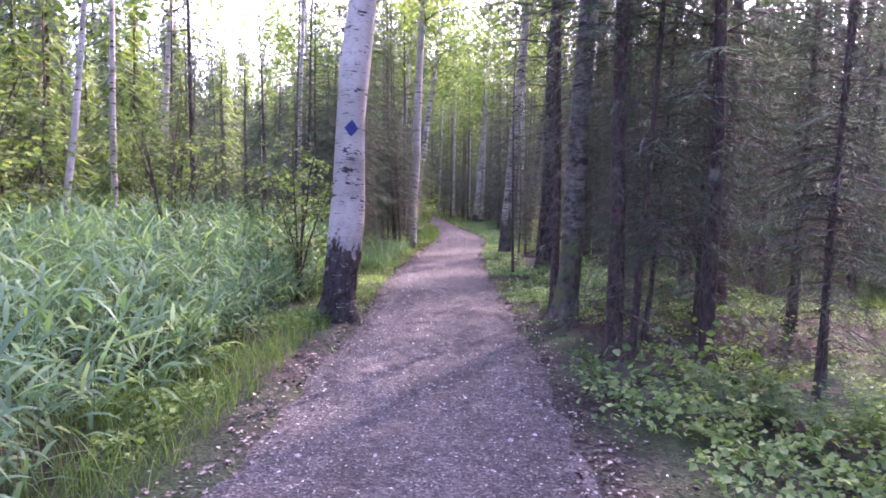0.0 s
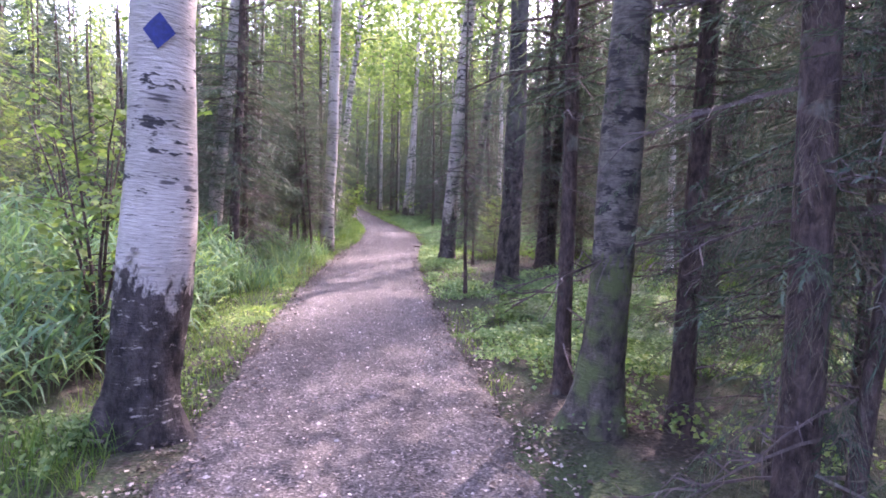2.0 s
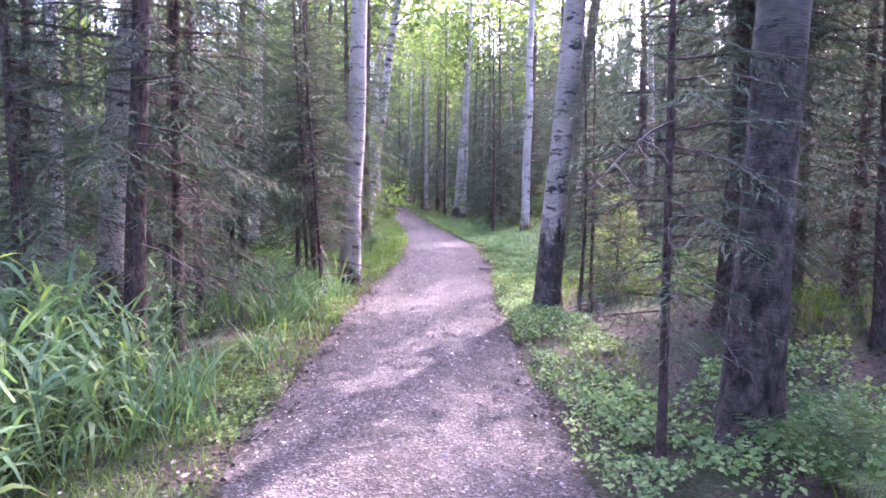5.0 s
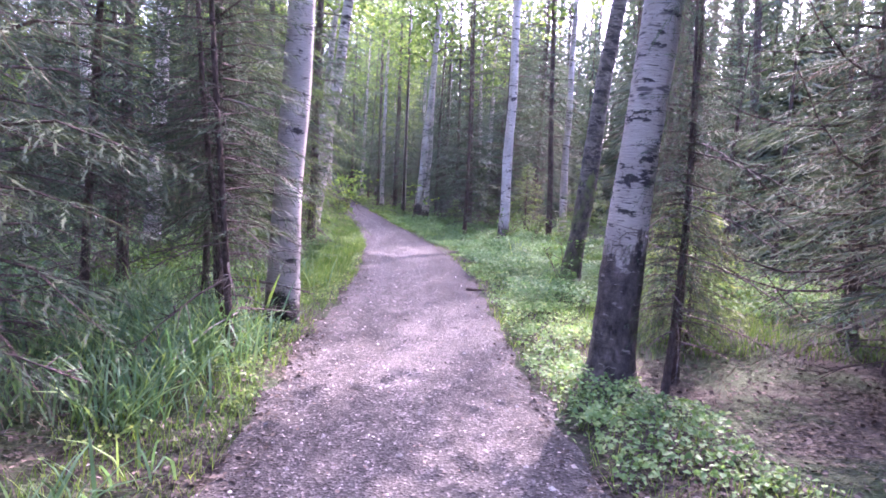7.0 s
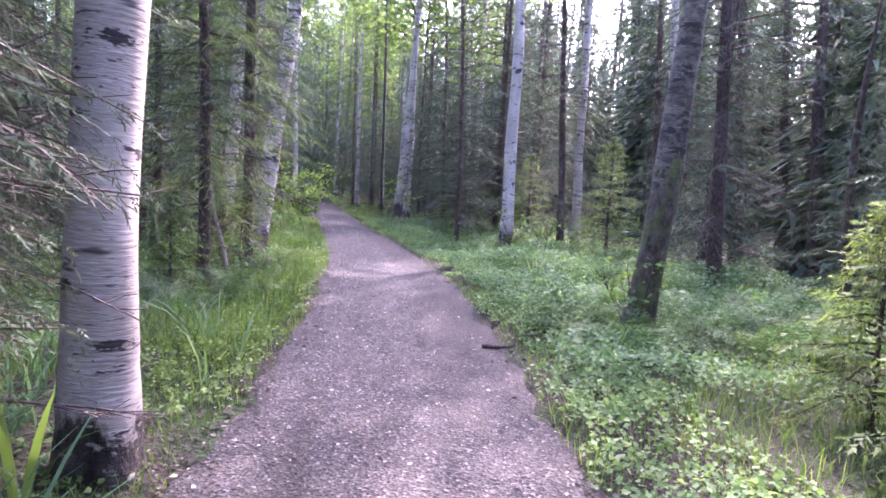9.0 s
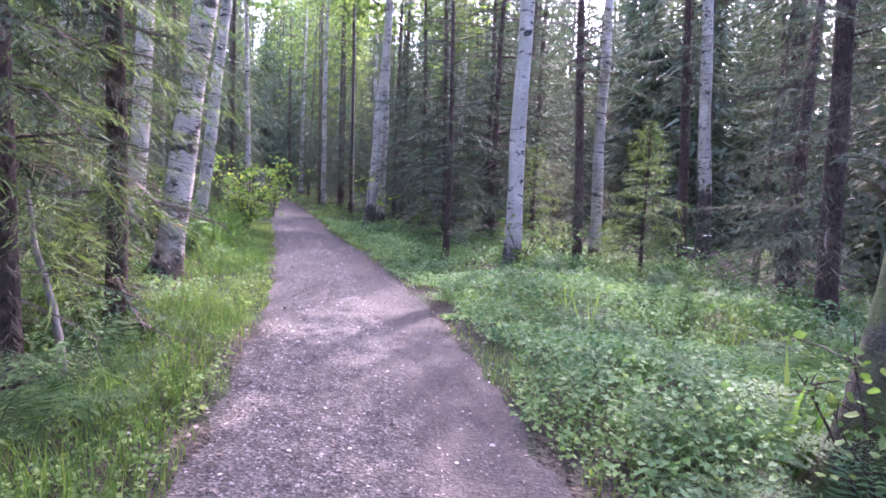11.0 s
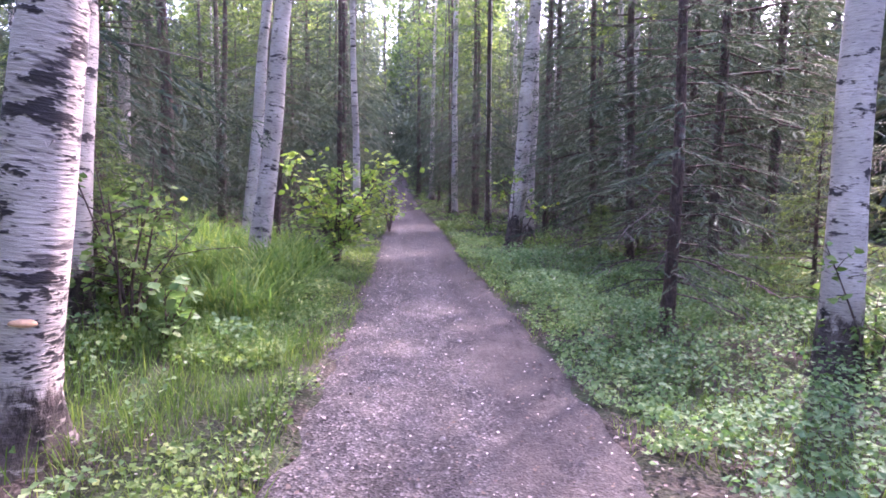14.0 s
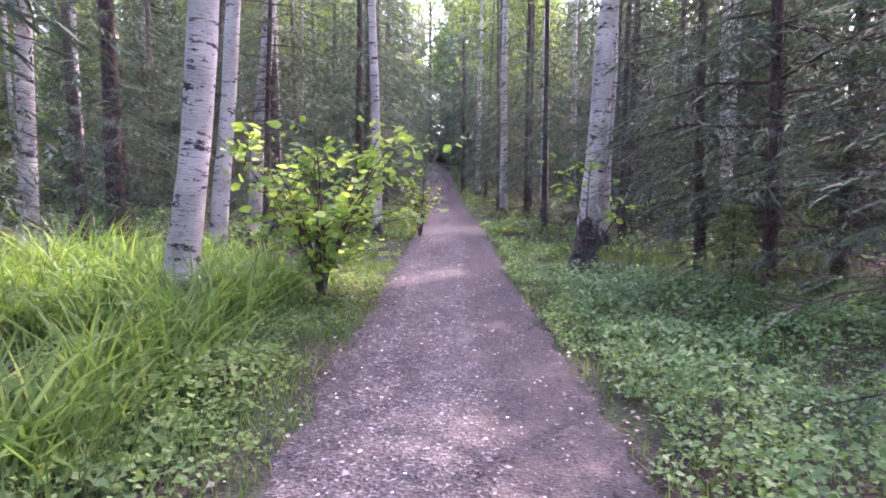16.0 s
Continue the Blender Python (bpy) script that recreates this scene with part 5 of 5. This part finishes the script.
# ---- loose things on the ground ----
def litter():
    r = np.random.default_rng(91)
    n = 7000
    y = r.uniform(-1, 40, n)
    x = path_mid(y) + r.normal(0, 1, n) * path_half(y) * 1.15
    inside = np.abs(x - path_mid(y)) < path_half(y) * 0.9
    keep = ~inside | (r.uniform(0, 1, n) < 0.75)
    x, y, inside = x[keep], y[keep], inside[keep]
    z = ground_z(x, y) + np.where(inside, 0.026, 0.018)
    v = leaf_tris(np.stack([x, y, z], 1), r.uniform(0.008, 0.024, len(x)), r, 0.18, 1.2)
    tagged(new("fallen_leaves", leaf_mesh("fallen_leaves", v, M_LITTER)), "small pale and brown fallen leaves on gravel and soil", "leaves", kind="stuff")
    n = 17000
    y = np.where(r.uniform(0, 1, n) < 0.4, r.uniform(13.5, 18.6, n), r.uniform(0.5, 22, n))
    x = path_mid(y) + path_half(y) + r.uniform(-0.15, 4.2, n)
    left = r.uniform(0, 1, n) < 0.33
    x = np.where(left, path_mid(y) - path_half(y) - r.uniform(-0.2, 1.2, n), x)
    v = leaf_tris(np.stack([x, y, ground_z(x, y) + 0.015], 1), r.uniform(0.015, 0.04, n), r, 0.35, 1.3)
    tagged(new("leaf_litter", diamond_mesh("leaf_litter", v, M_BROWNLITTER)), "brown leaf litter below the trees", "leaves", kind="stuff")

    # dry leaves drifted along both edges of the gravel
    n = 9000
    y = np.where(r.uniform(0, 1, n) < 0.6, r.uniform(0.5, 12, n), r.uniform(12, 42, n))
    side = r.choice((-1.0, 1.0), n)
    drift = hills(2.3 * y, side * 4 + y)
    x = path_mid(y) + side * (path_half(y) + r.normal(0.04, 0.13, n) + 0.08 * drift * (y < 14))
    u = np.clip(np.abs(x - path_mid(y)) / path_half(y), 0, 1)
    z = ground_z(x, y) + np.where(u < 1, 0.03 - 0.05 * u ** 7, 0.014) + r.uniform(0, 0.012, n)
    v = leaf_tris(np.stack([x, y, z], 1), r.uniform(0.014, 0.036, n), r, 0.35, 1.3)
    tagged(new("edge_litter", diamond_mesh("edge_litter", v, M_EDGELITTER)), "dry brown and pale leaves drifted along the gravel's edge", "leaves", kind="stuff")


def pebbles():
    r = np.random.default_rng(92)
    n = 40000
    y = 1.2 + 40 * r.uniform(0, 1, n)
    x = path_mid(y) + r.uniform(-1, 1, n) * path_half(y) * 1.04
    s = r.uniform(0.004, 0.012, n) * (1 + 1.1 * (r.uniform(0, 1, n) > 0.95))
    u = np.abs(x - path_mid(y)) / path_half(y)
    c = np.stack([x, y, ground_z(x, y) + 0.020 - 0.014 * np.exp(-((u - 0.45) / 0.2) ** 2) - 0.055 * u ** 7], 1)
    # few loose stones lie on the damp soil of the lower edge
    dry = (y < 21) | (x < path_mid(y) + 0.4 * path_half(y)) | (r.uniform(0, 1, n) < 0.25)
    c, s = c[dry], s[dry]
    n = len(c)
    octa = np.array([[1, 0, 0], [0, 1, 0], [-1, 0, 0], [0, -1, 0], [0, 0, 0.7], [0, 0, -0.5]], float)
    a = r.uniform(0, 6.283, n)
    rot = np.stack([np.stack([np.cos(a), -np.sin(a)], -1), np.stack([np.sin(a), np.cos(a)], -1)], 1)
    o = np.repeat(octa[None], n, 0) * r.uniform(0.6, 1.3, (n, 6, 1))
    xy = np.einsum("nij,nkj->nki", rot, o[..., :2])
    v = c[:, None] + np.concatenate([xy, o[..., 2:]], -1) * s[:, None, None]
    f = np.array([[0, 1, 4], [1, 2, 4], [2, 3, 4], [3, 0, 4]])
    faces = (np.arange(n)[:, None, None] * 6 + f[None]).reshape(-1, 3)
    tagged(new("pebbles", mesh_from("pebbles", v.reshape(-1, 3), faces, [M_PEBBLE])), "loose crushed stones on the path", "gravel", kind="stuff")


litter()
pebbles()


def fallen_stick(points, r, label, mat):
    pts = [(x, y, gz(x, y) + z) for x, y, z in points]
    v, q = tube(pts, np.linspace(r, r * 0.4, len(pts)), 7)
    tagged(new("fallen_branch", mesh_from("fallen_branch", v, q, [mat], flat=False)), label, "branch")


fallen_stick([(-1.25, 23.75, 0.0), (-1.33, 23.8, 0.45), (-1.44, 23.83, 0.85), (-1.5, 23.9, 1.2)], 0.032, "pale broken dead branch leaning against a spruce", M_PALEWOOD)
fallen_stick([(1.3, 21.35, 0.03), (1.42, 21.3, 0.035), (1.58, 21.32, 0.04)], 0.022, "short dark stick lying on the gravel's edge", M_SPRUCEBARK)
fallen_stick([(-1.6, 17.2, 0.02), (-1.35, 17.6, 0.25), (-1.2, 17.95, 0.3)], 0.012, "bare bent dead branch near the path", M_PALEWOOD)
fallen_stick([(1.7, 13.3, 0.02), (1.95, 13.0, 0.05), (2.5, 12.6, 0.06), (3.0, 12.4, 0.1)], 0.014, "long thin fallen branch on the forest floor", M_DEADTWIG)
fallen_stick([(4.6, 33.7, 0.42), (5.2, 33.65, 0.45), (5.9, 33.6, 0.44)], 0.03, "pale fallen stem lying among spruces", M_PALEWOOD)
fallen_stick([(-2.15, 29.9, -0.03), (-2.2, 29.95, 0.5), (-2.33, 30.0, 0.95), (-2.55, 30.05, 1.4), (-2.6, 30.1, 1.75)], 0.022, "bent bare dead sapling standing in the grass", M_SPRUCEBARK)
